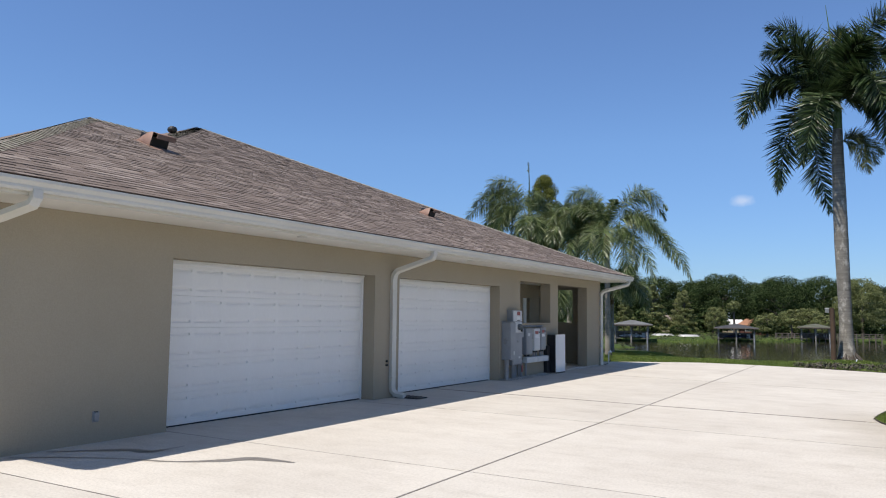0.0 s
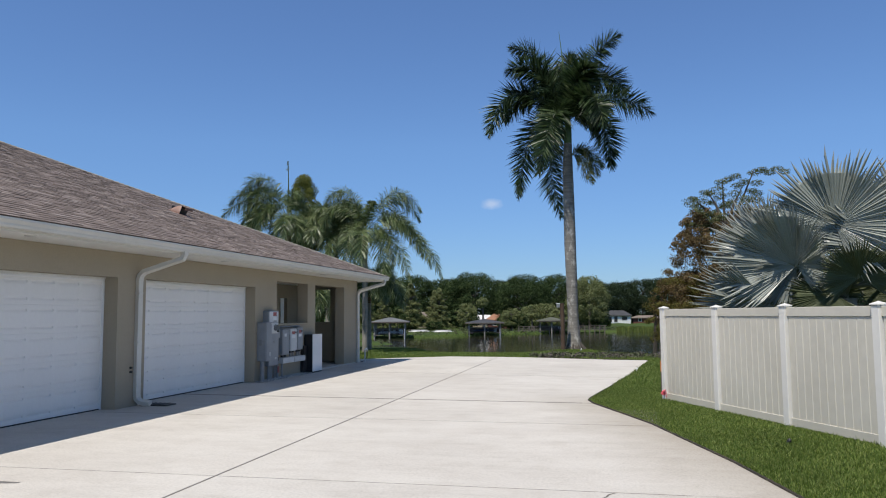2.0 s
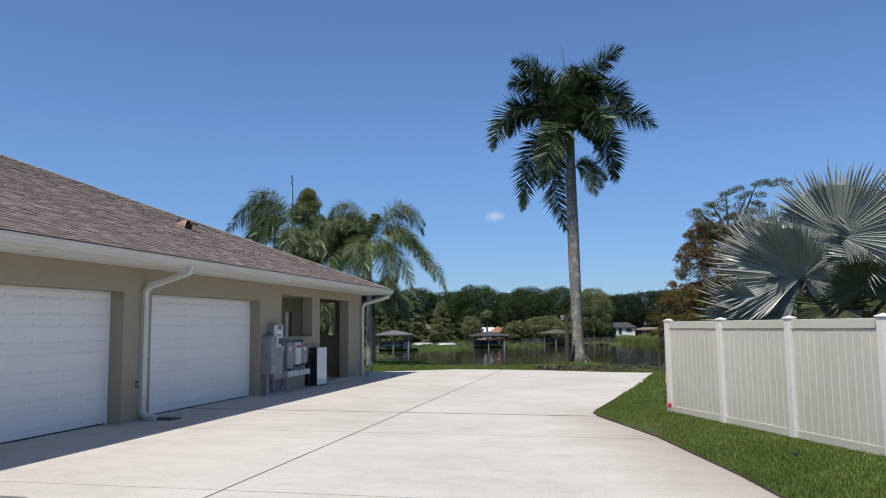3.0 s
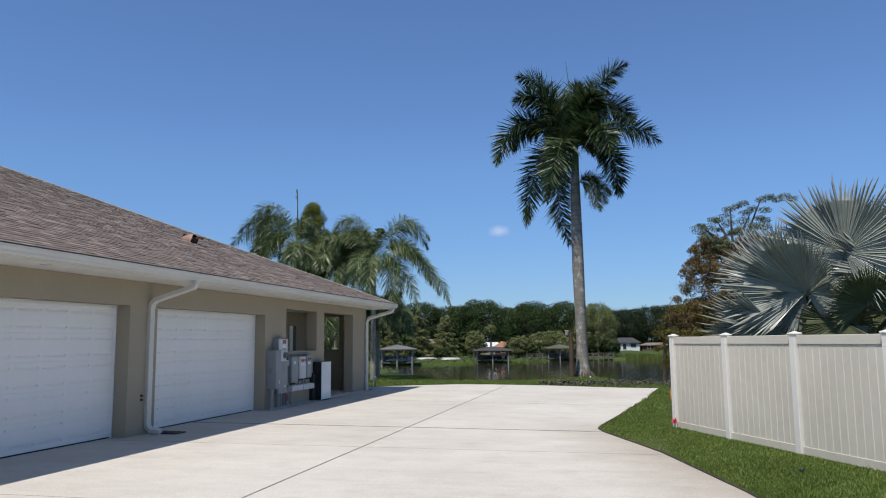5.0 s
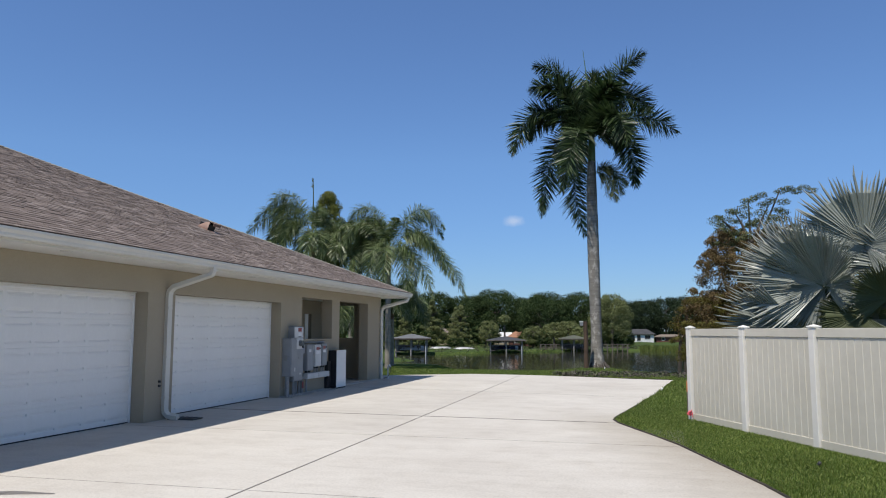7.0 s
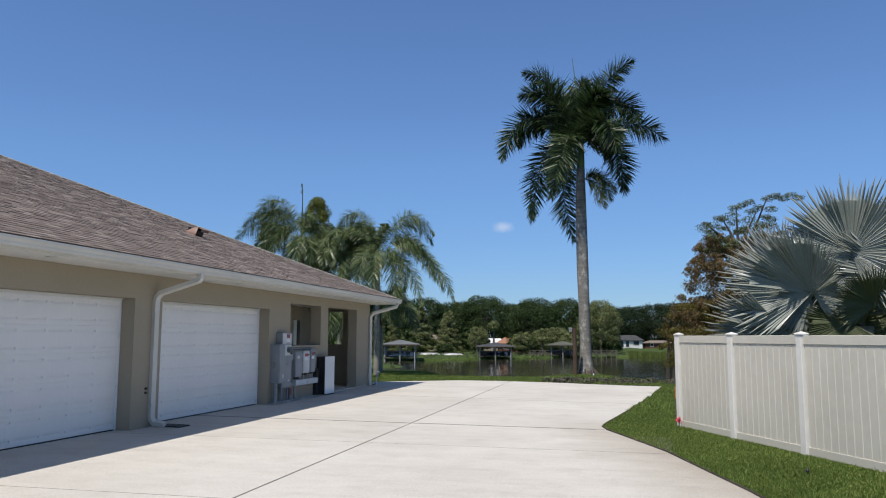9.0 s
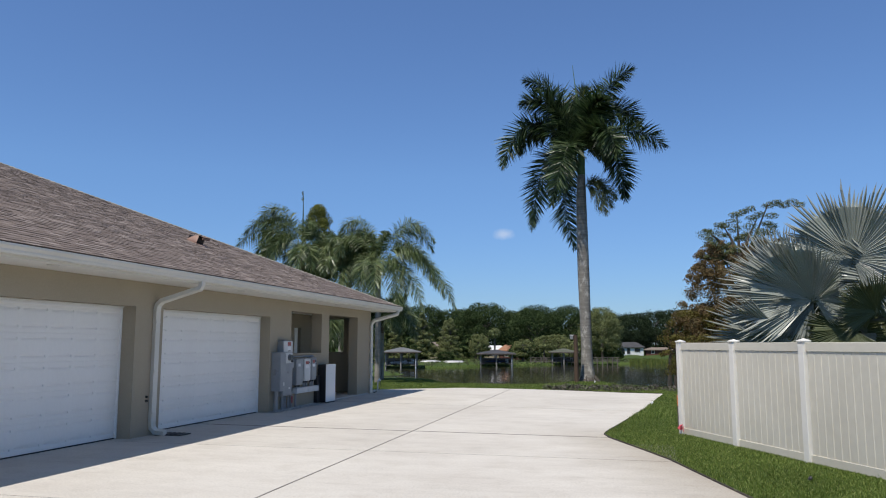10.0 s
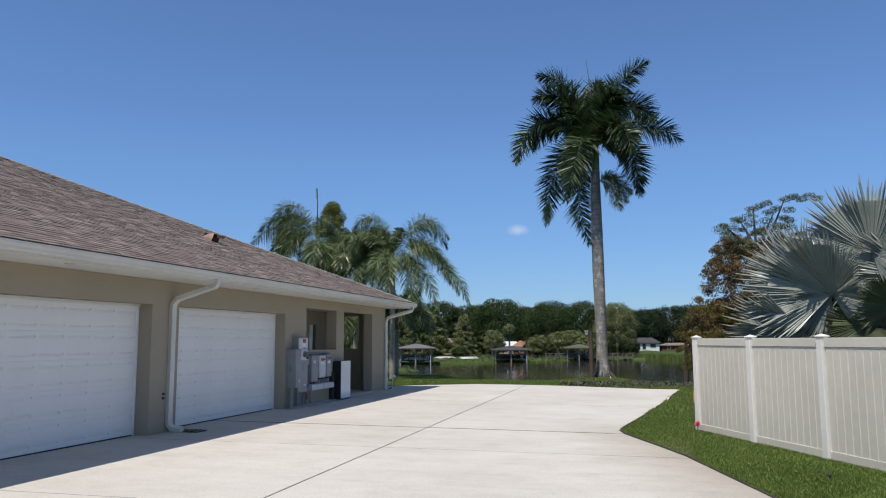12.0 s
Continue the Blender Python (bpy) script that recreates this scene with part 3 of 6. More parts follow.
# ---------------------------------------------------------------- the house
WF, WB = -8.72, -9.04        # outer and inner face of the garage front
EAVE_X, EAVE_Z = -7.86, 3.12
SLOPE = 0.41
Y0, Y1 = 3.97, 26.92         # ends of the eave
P1Y = 9.68                   # start of the low ridge
RIDGE = 6.2                  # plan depth of the low ridge behind the eave
house = thing("house", (-18, 15, 0), "greige stucco house with brown hip roof and two garage doors", "house")


def roof_point(y, d):
    return Vector((EAVE_X - d, y, EAVE_Z + SLOPE * d))


def build_house():
    D1, D2 = (7.57, 12.5), (13.37, 18.07)
    O1, O2 = (19.35, 21.5), (22.1, 24.68)
    us = sorted([4.62, *D1, *D2, *O1, *O2, 26.06])
    zs = [-0.1, 1.47, 2.455, 2.66, 2.93]

    def filled(u, z):
        if D1[0] < u < D1[1] or D2[0] < u < D2[1]:
            return z > 2.455
        if O1[0] < u < O1[1]:
            return z < 1.47 or z > 2.66
        if O2[0] < u < O2[1]:
            return z > 2.66
        return True

    part("wall", grid_wall(us, zs, filled, WB, WF, "x"), "stucco", house)
    part("wall", box(-29, WB - 0.002, 4.62, 4.92, -0.1, 2.93), "stucco", house)
    part("wall", box(-29.3, -29, 4.62, 26.06, -0.1, 2.93), "stucco", house)
    # the north end has an open window into the covered entry
    part("wall", grid_wall([-29, -10.95, -10.93, -9.66, WB - 0.002], [-0.1, 1.47, 2.64, 2.93],
                           lambda u, z: not (-10.93 < u < -9.66 and 1.47 < z < 2.64), 25.8, 26.06, "y"), "stucco", house)
    # inner walls of the covered entry and its ceiling
    part("inner_wall", grid_wall([18.9, 24.70, 24.95, 25.798], [-0.1, 1.45, 2.32, 2.93],
                                 lambda u, z: not (24.70 < u < 24.95 and 1.45 < z < 2.32), -11.2, -10.95, "x"), "stucco", house)
    part("window_pane", box(-11.1, -11.09, 24.70, 24.95, 1.45, 2.32), "far_glass", house, "narrow dark window pane")
    part("door_trim", box(-10.947, -10.915, 24.36, 24.61, 0.031, 2.31, 0.004), "white", house, "white painted door trim")
    part("inner_wall", box(-10.948, WB - 0.002, 18.7, 18.9, -0.1, 2.93), "stucco", house)
    part("ceiling", box(-10.95, WB - 0.002, 18.9, 25.8, 2.80, 2.84), "soffit", house)
    part("entry_slab", box(-10.95, WF + 0.03, 18.9, 25.8, -0.1, 0.03, 0.01), "concrete", house, "raised concrete entry slab")
    # sill ledge of the open bay
    part("sill", box(WB - 0.02, WF + 0.025, O1[0] - 0.02, O1[1] + 0.02, 1.44, 1.49, 0.008), "stucco", house)

    # soffit, fascia and gutter round the eave
    part("soffit", box(-29.6, EAVE_X - 0.03, Y0 + 0.03, Y1 - 0.03, 2.932, 2.95), "soffit", house, "flat cream soffit")
    part("fascia", box(EAVE_X - 0.05, EAVE_X - 0.02, Y0, Y1, 2.925, EAVE_Z - 0.01), "gutter", house)
    part("fascia", box(-29.7, EAVE_X - 0.052, Y1 - 0.05, Y1 - 0.02, 2.925, EAVE_Z - 0.01), "gutter", house)
    part("fascia", box(-29.7, EAVE_X - 0.052, Y0 + 0.02, Y0 + 0.05, 2.925, EAVE_Z - 0.01), "gutter", house)
    prof = [(-0.018, 0.135), (-0.018, 0.0), (0.055, 0.0), (0.068, 0.03), (0.068, 0.06), (0.10, 0.105), (0.10, 0.14), (0.085, 0.14), (0.085, 0.115),
            (0.055, 0.065), (0.055, 0.035), (0.045, 0.012), (-0.006, 0.012), (-0.006, 0.135)]

    def gutter(a, b, out):
        bm = bmesh.new()
        rings = []
        for p in (a, b):
            rings.append([bm.verts.new((p[0] + out[0] * u, p[1] + out[1] * u, 2.962 + w)) for u, w in prof])
        n = len(prof)
        for k in range(n):
            bm.faces.new((rings[0][k], rings[0][(k + 1) % n], rings[1][(k + 1) % n], rings[1][k]))
        bm.faces.new(rings[0])
        bm.faces.new(rings[1])
        return bm

    part("gutter", gutter((EAVE_X, Y0 - 0.02), (EAVE_X, Y1 + 0.02), (1, 0)), "gutter", house, "white aluminium gutter")
    part("gutter", gutter((-29.6, Y0), (EAVE_X - 0.05, Y0), (0, -1)), "gutter", house, "white aluminium gutter")
    # overhanging shingle edge; its dark brown also paints in the shadow line above the gutter
    part("starter_course", box(EAVE_X - 0.04, EAVE_X + 0.07, Y0 - 0.01, Y1 + 0.01, EAVE_Z - 0.006, EAVE_Z + 0.008), "brown_wood", house, "shingle edge over the gutter, coloured dark for its shadow line")

    def downspout(y, yw, shoe):
        x0, xw = EAVE_X + 0.035, WF + 0.05
        pts = [(x0, y, 2.985), (x0, y, 2.90), (x0 - 0.03, y + (yw - y) * 0.05, 2.83), (xw + 0.10, yw, 2.58), (xw + 0.02, yw, 2.50), (xw, yw, 2.40), (xw, yw, 0.22)]
        if shoe:
            pts += [(xw + 0.015, yw, 0.14), (xw + 0.09, yw + 0.0, 0.075), (xw + 0.30, yw, 0.055)]
        else:
            pts += [(xw, yw, 0.02)]
        d = part("downspout", tube(pts, 0, square=(0.086, 0.11)), "gutter", house, "white rectangular downspout")
        for z in (2.15, 1.2, 0.4):
            part("strap", box(WF, xw + 0.052, yw - 0.06, yw + 0.06, z, z + 0.03, 0.003), "gutter", d)
        return d

    downspout(13.27, 13.085, True)
    downspout(26.5, 25.98, False)
    downspout(4.98, 4.70, False)
    for yy in (9.6, 15.35, 21.2):
        bm = bmesh.new()
        bmesh.ops.create_cone(bm, cap_ends=True, segments=20, radius1=0.085, radius2=0.095, depth=0.02, matrix=pose(-8.1, yy, 2.925))
        part("soffit_light", bm, "lamp_glass", house, "small round recessed soffit light")

    # garage doors: five sections of eight raised panels each
    def section(y0, y1, z0, z1, front):
        bm = bmesh.new()
        n = 8
        cell = (y1 - y0) / n
        mx, mz = 0.035, 0.07
        ys = [y0] + [v for k in range(n) for v in (y0 + k * cell + mx, y0 + (k + 1) * cell - mx)] + [y1]
        zz = [z0, z0 + mz, z1 - mz, z1]
        cache = {}

        def vv(y, z, x=front):
            key = (round(y, 4), round(z, 4), round(x, 4))
            if key not in cache:
                cache[key] = bm.verts.new((x, y, z))
            return cache[key]

        for i in range(len(ys) - 1):
            for j in range(3):
                a, b, c, d = ys[i], ys[i + 1], zz[j], zz[j + 1]
                if j == 1 and i % 2 == 1:
                    # pressed panel: a crisp lip along its top and bottom edge, the face between slightly crowned
                    g = 0.04
                    for lo, hi in ((c, c + g), (d - g, d)):
                        A = [vv(a, lo), vv(b, lo), vv(b, hi), vv(a, hi)]
                        B = [vv(a + 0.012, lo + 0.004, front - 0.02), vv(b - 0.012, lo + 0.004, front - 0.02), vv(b - 0.012, hi - 0.006, front - 0.02), vv(a + 0.012, hi - 0.006, front - 0.02)]
                        for k in range(4):
                            bm.faces.new((A[k], A[(k + 1) % 4], B[(k + 1) % 4], B[k]))
                        bm.faces.new(B)
                    A = [vv(a, c + g), vv(b, c + g), vv(b, d - g), vv(a, d - g)]
                    B = [vv(a + 0.08, c + g + 0.04, front + 0.006), vv(b - 0.08, c + g + 0.04, front + 0.006), vv(b - 0.08, d - g - 0.04, front + 0.006), vv(a + 0.08, d - g - 0.04, front + 0.006)]
                    for k in range(4):
                        bm.faces.new((A[k], A[(k + 1) % 4], B[(k + 1) % 4], B[k]))
                    bm.faces.new(B)
                else:
                    bm.faces.new((vv(a, c), vv(b, c), vv(b, d), vv(a, d)))
        # edge returns, rolled back at the seams
        back = front - 0.045
        for z, s in ((z0, 1), (z1, -1)):
            for i in range(len(ys) - 1):
                bm.faces.new((vv(ys[i], z), vv(ys[i + 1], z), vv(ys[i + 1], z - s * 0.006, front - 0.012), vv(ys[i], z - s * 0.006, front - 0.012)))
        return bm

    for (a, b), lab in ((D1, "wide white raised-panel garage door, closed"), (D2, "white raised-panel garage door, closed")):
        a2, b2 = a + 0.005, b - 0.005
        front = WB + 0.022
        door = part("garage_door", box(front - 0.10, front - 0.045, a2, b2, 0.02, 2.43), "door", house, lab)
        h = (2.405 - 0.018) / 5
        for k in range(5):
            part("door_section", section(a2 + 0.03, b2 - 0.03, 0.018 + k * h + 0.005, 0.018 + (k + 1) * h - 0.005, front), "door", door)
        part("bottom_seal", box(front - 0.05, front + 0.004, a2, b2, 0.001, 0.018), "seal", door, "black rubber bottom seal")
        part("stop_trim", box(front - 0.01, front + 0.022, a2, b2, 2.385, 2.43, 0.006), "white", door)
        part("header_trim", box(front - 0.01, front + 0.04, a2, b2, 2.432, 2.4535, 0.003), "white", door, "white header trim")
        part("stop_trim", box(front - 0.01, front + 0.022, b2 - 0.05, b2, 0.003, 2.383, 0.006), "white", door)
        part("stop_trim", box(front - 0.01, front + 0.022, a2, a2 + 0.05, 0.003, 2.383, 0.006), "white", door)
        part("inner_wall", box(front - 0.6, front - 0.5, a - 0.3, b + 0.3, -0.1, 2.9), "stucco", house)

    # roof faces
    P1, V = roof_point(P1Y, RIDGE), roof_point(11.55, RIDGE)
    d2 = 10.62
    P2 = roof_point(16.3, d2)
    SE, NE = roof_point(Y0, 0), roof_point(Y1, 0)
    SW = Vector((-20.25, Y0, EAVE_Z))
    P3 = Vector((-26, 16.3, P2.z))
    NW, FW = Vector((-29.6, Y1, EAVE_Z)), Vector((-29.6, 5.7, EAVE_Z))
    VW = Vector((-20.25, V.y - RIDGE, EAVE_Z))
    bm = bmesh.new()
    vs = {k: bm.verts.new(p) for k, p in dict(P1=P1, V=V, P2=P2, SE=SE, NE=NE, SW=SW, P3=P3, NW=NW, FW=FW, VW=VW).items()}
    for names in (("SE", "NE", "P2", "V", "P1"), ("SE", "P1", "SW"), ("P1", "V", "VW", "SW"), ("V", "P2", "P3", "FW", "VW"), ("NE", "NW", "P3", "P2"), ("NW", "FW", "P3")):
        bm.faces.new([vs[n] for n in names])
    for a, b in (("SE", "NE"), ("NE", "NW"), ("SW", "SE")):
        pa, pb = vs[a].co.copy(), vs[b].co.copy()
        bm.faces.new((vs[a], vs[b], bm.verts.new(pb - Vector((0, 0, 0.03))), bm.verts.new(pa - Vector((0, 0, 0.03)))))
    return part("roof", bm, "shingle", house, "brown asphalt shingle hip roof")


roof = build_house()


def roof_vent(y, d, size):
    p = roof_point(y, d)
    v = thing("roof_vent", p, "sun-bleached brown hooded metal roof vent on the shingles", "roof vent", "hooded roof vents")
    a = math.atan(SLOPE)
    m = Matrix.Translation(p) @ Matrix.Rotation(a, 4, "Y") @ Matrix.Diagonal((size, size, size, 1))
    part("flange", box(-0.40, 0.42, -0.30, 0.30, 0.014, 0.026, 0.004, m), "terracotta", v)
    bm = bmesh.new()
    n = 10
    rings = []
    for yy in (-0.24, 0.24):
        ring = []
        for k in range(n + 1):
            t = k / n
            ring.append(bm.verts.new(m @ Vector((-0.36 + 0.66 * t, yy, 0.03 + 0.32 * math.sin(min(t * 1.35, 1.0) * math.pi / 2) ))))
        rings.append(ring)
    for k in range(n):
        bm.faces.new((rings[0][k], rings[0][k + 1], rings[1][k + 1], rings[1][k]))
    for yy, ring in ((-0.24, rings[0]), (0.24, rings[1])):
        lo = [bm.verts.new(m @ Vector((-0.36 + 0.66 * k / n, yy, 0.03))) for k in range(n - 2)]
        for k in range(n - 3):
            bm.faces.new((ring[k], ring[k + 1], lo[k + 1], lo[k]))
    part("hood", bm, "terracotta", v, smooth=True)
    part("lip", box(0.28, 0.31, -0.25, 0.25, 0.24, 0.355, 0.005, m), "terracotta", v)
    part("mouth", box(-0.3, 0.10, -0.235, 0.235, 0.03, 0.24, 0, m), "black", v, "dark vent mouth")


roof_vent(9.86, 4.32, 0.86)
roof_vent(18.6, 3.42, 0.72)

tv = thing("turbine_vent", (-16.2, 13.5, 6.25), "small black turbine vent behind the roof ridge", "roof vent")
bm = bmesh.new()
add_tube(bm, [(-16.2, 13.5, 6.0), (-16.2, 13.5, 6.4)], 0.10, 14)
part("pipe", bm, "black", tv)
bm = bmesh.new()
bmesh.ops.create_uvsphere(bm, u_segments=16, v_segments=8, radius=0.13, matrix=pose(-16.2, 13.5, 6.52) @ Matrix.Diagonal((1, 1, 0.75, 1)))
part("cap", bm, "black", tv)

# ---------------------------------------------------------------- equipment on the wall


def bar(bm, x, y0, y1, z0, z1):
    return add_box(bm, x, x + 0.003, y0, y1, z0, z1)


panel = thing("electrical_panel", (-8.58, 18.34, 0), "grey steel electrical service panel on the stucco wall", "electrical panel")
part("cabinet", box(WF, -8.462, 18.18, 18.50, 0.53, 1.52, 0.012), "grey_box", panel)
part("cover", box(-8.461, -8.448, 18.192, 18.488, 0.56, 1.49, 0.004), "grey_box", panel)
part("rain_hood", box(WF, -8.44, 18.172, 18.508, 1.521, 1.536, 0.003), "grey_box", panel)
part("side_latch", box(-8.64, -8.56, 18.155, 18.179, 0.94, 1.10, 0.006), "conduit", panel)
part("side_latch", tube([(-8.60, 18.165, 1.05), (-8.48, 18.165, 1.05)], 0.012, 6), "conduit", panel)
part("label", bar(bmesh.new(), -8.4475, 18.36, 18.42, 0.66, 0.76), "pale_box", panel, "pale printed label")
part("conduit", tube([(-8.60, 18.26, 0.53), (-8.60, 18.26, 0.0)], 0.058, 12), "conduit", panel)
meter = thing("meter_cabinet", (-8.6, 18.8, 0.38), "tall pale grey meter cabinet with red label and switch", "electric meter")
part("cabinet", box(WF, -8.548, 18.51, 19.08, 0.38, 1.84, 0.012), "grey_box", meter)
part("upper_cover", box(-8.546, -8.53, 18.525, 19.065, 1.54, 1.82, 0.005), "pale_box", meter, "pale upper cover")
part("lower_cover", box(-8.546, -8.532, 18.525, 19.065, 0.41, 1.22, 0.005), "grey_box", meter)
part("middle_cover", box(-8.546, -8.53, 18.525, 19.065, 1.235, 1.525, 0.005), "pale_box", meter, "pale middle cover")
part("red_label", bar(bmesh.new(), -8.5295, 18.74, 18.94, 1.70, 1.80), "red", meter, "red warning label")
part("white_label", bar(bmesh.new(), -8.5295, 18.74, 18.94, 1.585, 1.67), "gloss_white", meter)
part("black_bar", bar(bmesh.new(), -8.5295, 18.76, 18.92, 1.555, 1.572), "black", meter)
bm = bmesh.new()
bmesh.ops.create_cone(bm, cap_ends=True, segments=24, radius1=0.085, radius2=0.075, depth=0.08, matrix=pose(-8.49, 18.86, 1.39, 0, 90, 0))
part("meter_dial", bm, "glass_meter", meter, "round glass meter")
part("handle", box(-8.53, -8.49, 18.98, 19.05, 1.26, 1.36, 0.006), "black", meter, "black switch handle")
part("latch", box(-8.531, -8.515, 18.78, 18.83, 0.98, 1.03, 0.004), "conduit", meter)
part("label", bar(bmesh.new(), -8.5315, 18.86, 18.96, 0.55, 0.60), "pale_box", meter, "pale printed label")
for yy in (18.66, 18.75, 18.86):
    part("conduit", tube([(-8.62, yy, 0.38), (-8.62, yy, 0.0)], 0.027, 8), "conduit", meter)

for y0, y1, z0, z1, mt, lab in ((19.42, 19.85, 0.62, 1.33, "grey_box", "tall grey steel disconnect switch on the stucco wall"),
                               (19.95, 20.38, 0.71, 1.33, "pale_box", "pale grey inverter box with red and white labels"),
                               (20.43, 20.80, 0.72, 1.36, "grey_box", "grey steel disconnect box with a small red label")):
    d = thing("disconnect_box", (-8.62, (y0 + y1) / 2, z0), lab, "electrical box", "electrical boxes on the wall")
    part("housing", box(WF, -8.57, y0, y1, z0, z1, 0.01), mt, d)
    part("cover", box(-8.568, -8.558, y0 + 0.02, y1 - 0.02, z0 + 0.03, z1 - 0.05, 0.004), mt, d)
    part("hood", box(WF, -8.54, y0 - 0.012, y1 + 0.012, z1 + 0.001, z1 + 0.018, 0.003), "conduit", d)
    part("lever", box(-8.62, -8.57, y1 + 0.003, y1 + 0.03, z0 + 0.42, z0 + 0.56, 0.004), "black", d, "black switch lever")
    if y0 > 19.5:
        part("red_label", bar(bmesh.new(), -8.5575, y0 + 0.07, y1 - 0.15, z1 - 0.15, z1 - 0.07), "red", d)
        part("white_label", bar(bmesh.new(), -8.5575, y0 + 0.07, y1 - 0.12, z1 - 0.26, z1 - 0.18), "gloss_white", d)
        part("black_bar", bar(bmesh.new(), -8.5575, y1 - 0.13, y1 - 0.06, z1 - 0.13, z1 - 0.08), "black", d)
    else:
        part("label", bar(bmesh.new(), -8.5575, y0 + 0.10, y0 + 0.24, z1 - 0.20, z1 - 0.12), "pale_box", d, "pale printed label")
    for k in (0.3, 0.7):
        yy = y0 + (y1 - y0) * k
        part("conduit", tube([(-8.64, yy, z0 + 0.01), (-8.64, yy, 0.55)], 0.03, 8), "conduit", d)
        part("fitting", tube([(-8.64, yy, z0 - 0.001), (-8.64, yy, z0 - 0.05)], 0.042, 10), "black", d, "dark conduit fitting")
cable = thing("wall_conduit", (-8.66, 19.2, 0), "dark conduits run down the wall with a red tag", "conduit")
part("pipe", tube([(-8.68, 19.16, 1.40), (-8.68, 19.16, 0.0)], 0.024, 8), "conduit", cable)
part("pipe", tube([(-8.66, 19.27, 1.30), (-8.66, 19.27, 0.0)], 0.040, 10), "conduit", cable)
part("coupling", tube([(-8.66, 19.27, 0.48), (-8.66, 19.27, 0.58)], 0.052, 10), "black", cable)
part("junction_box", box(WF, -8.61, 19.13, 19.36, 1.10, 1.34, 0.008), "grey_box", cable)
part("tag", box(-8.62, -8.605, 19.22, 19.31, 0.16, 0.34, 0.004), "red", cable, "faded red tag")
part("top_conduit", tube([(-8.69, 19.1, 1.40), (-8.69, 20.85, 1.40)], 0.022, 8), "conduit", cable)
trough = thing("cable_trough", (-8.63, 20.2, 0.4), "pale horizontal cable trough below the electrical boxes", "cable trough")
part("body", box(WF, -8.56, 19.46, 20.99, 0.39, 0.545, 0.008), "pale_box", trough)
part("cover_seam", box(-8.5595, -8.556, 20.2, 20.22, 0.395, 0.54), "conduit", trough)
part("conduit", tube([(-8.62, 19.5, 0.385), (-8.62, 19.5, 0.0)], 0.03, 8), "conduit", trough)
batt = thing("battery_cabinet", (-8.55, 21.4, 0.03), "glossy white home battery with matt black sides by the wall", "battery")
part("body", box(-8.70, -8.445, 21.22, 21.95, 0.035, 1.14, 0.012), "black", batt, "matt black casing")
part("front_panel", box(-8.443, -8.42, 21.225, 21.945, 0.04, 1.145, 0.008), "gloss_white", batt, "glossy white front")
part("front_foot", box(-8.443, -8.43, 21.24, 21.93, 0.005, 0.034), "black", batt)
part("side_duct", box(WF + 0.002, -8.60, 20.98, 21.2, 0.03, 0.82, 0.01), "black", batt)
part("mark", bar(bmesh.new(), -8.4195, 21.55, 21.66, 0.86, 0.875), "pale_box", batt)


def wall_outlet(y, z, lab):
    o = thing("wall_outlet", (WF, y, z), lab, "outlet")
    part("plate", box(WF, WF + 0.012, y - 0.045, y + 0.045, z - 0.07, z + 0.07, 0.004), "conduit", o)
    part("cover", box(WF + 0.012, WF + 0.045, y - 0.036, y + 0.036, z - 0.055, z + 0.06, 0.008), "conduit", o)
    part("hinge", box(WF + 0.012, WF + 0.03, y - 0.02, y + 0.02, z + 0.061, z + 0.07), "black", o)


wall_outlet(6.45, 0.33, "grey weatherproof outlet cover low on the stucco wall")
sensor = thing("door_sensor", (WF, 12.93, 0.62), "two small dark sensor fittings on the stucco pier", "sensor")
for z in (0.74, 0.66):
    bm = bmesh.new()
    bmesh.ops.create_cone(bm, cap_ends=True, segments=12, radius1=0.024, radius2=0.02, depth=0.04, matrix=pose(WF + 0.02, 12.93, z, 0, 90, 0))
    part("fitting", bm, "black", sensor)
grate = thing("drain_grate", (-8.2, 13.3, 0), "black plastic splash tray under the downspout", "drain")
part("tray", box(-8.62, -8.05, 13.10, 13.46, 0.002, 0.022, 0.006), "black", grate)
for k in range(5):
    part("rib", box(-8.6 + 0.1 * k, -8.56 + 0.1 * k, 13.12, 13.44, 0.022, 0.032), "black", grate)

bib = thing("hose_bib", (-8.5, 26.0, 0), "grey standpipe with white hose tap at the house corner", "hose tap")
part("pipe", tube([(-8.45, 26.12, 0.0), (-8.45, 26.12, 0.45)], 0.025, 8), "pale_box", bib)
part("tap", tube([(-8.45, 26.12, 0.45), (-8.38, 26.1, 0.5), (-8.34, 26.1, 0.44)], 0.028, 8), "gloss_white", bib)
part("hose", tube([(-8.34, 26.1, 0.42), (-8.36, 26.1, 0.2), (-8.5, 26.14, 0.05), (-8.62, 26.16, 0.02)], 0.014, 8), "black", bib, "black hose")

rng = np.random.default_rng(4)
bm = bmesh.new()
for _ in range(560):
    yy = rng.uniform(18.05, 21.1)
    xx = WF + 0.02 + abs(rng.normal(0, 0.12))
    r = rng.uniform(0.012, 0.032)
    bmesh.ops.create_icosphere(bm, subdivisions=1, radius=r, matrix=pose(xx, yy, 0.004 + r * 0.4, *rng.uniform(0, 180, 3)) @ Matrix.Diagonal((1, 0.8, 0.6, 1)))
tagged(part("gravel", bm, "stone", None, "loose white gravel along the wall base"), "", "gravel", "", "stuff")

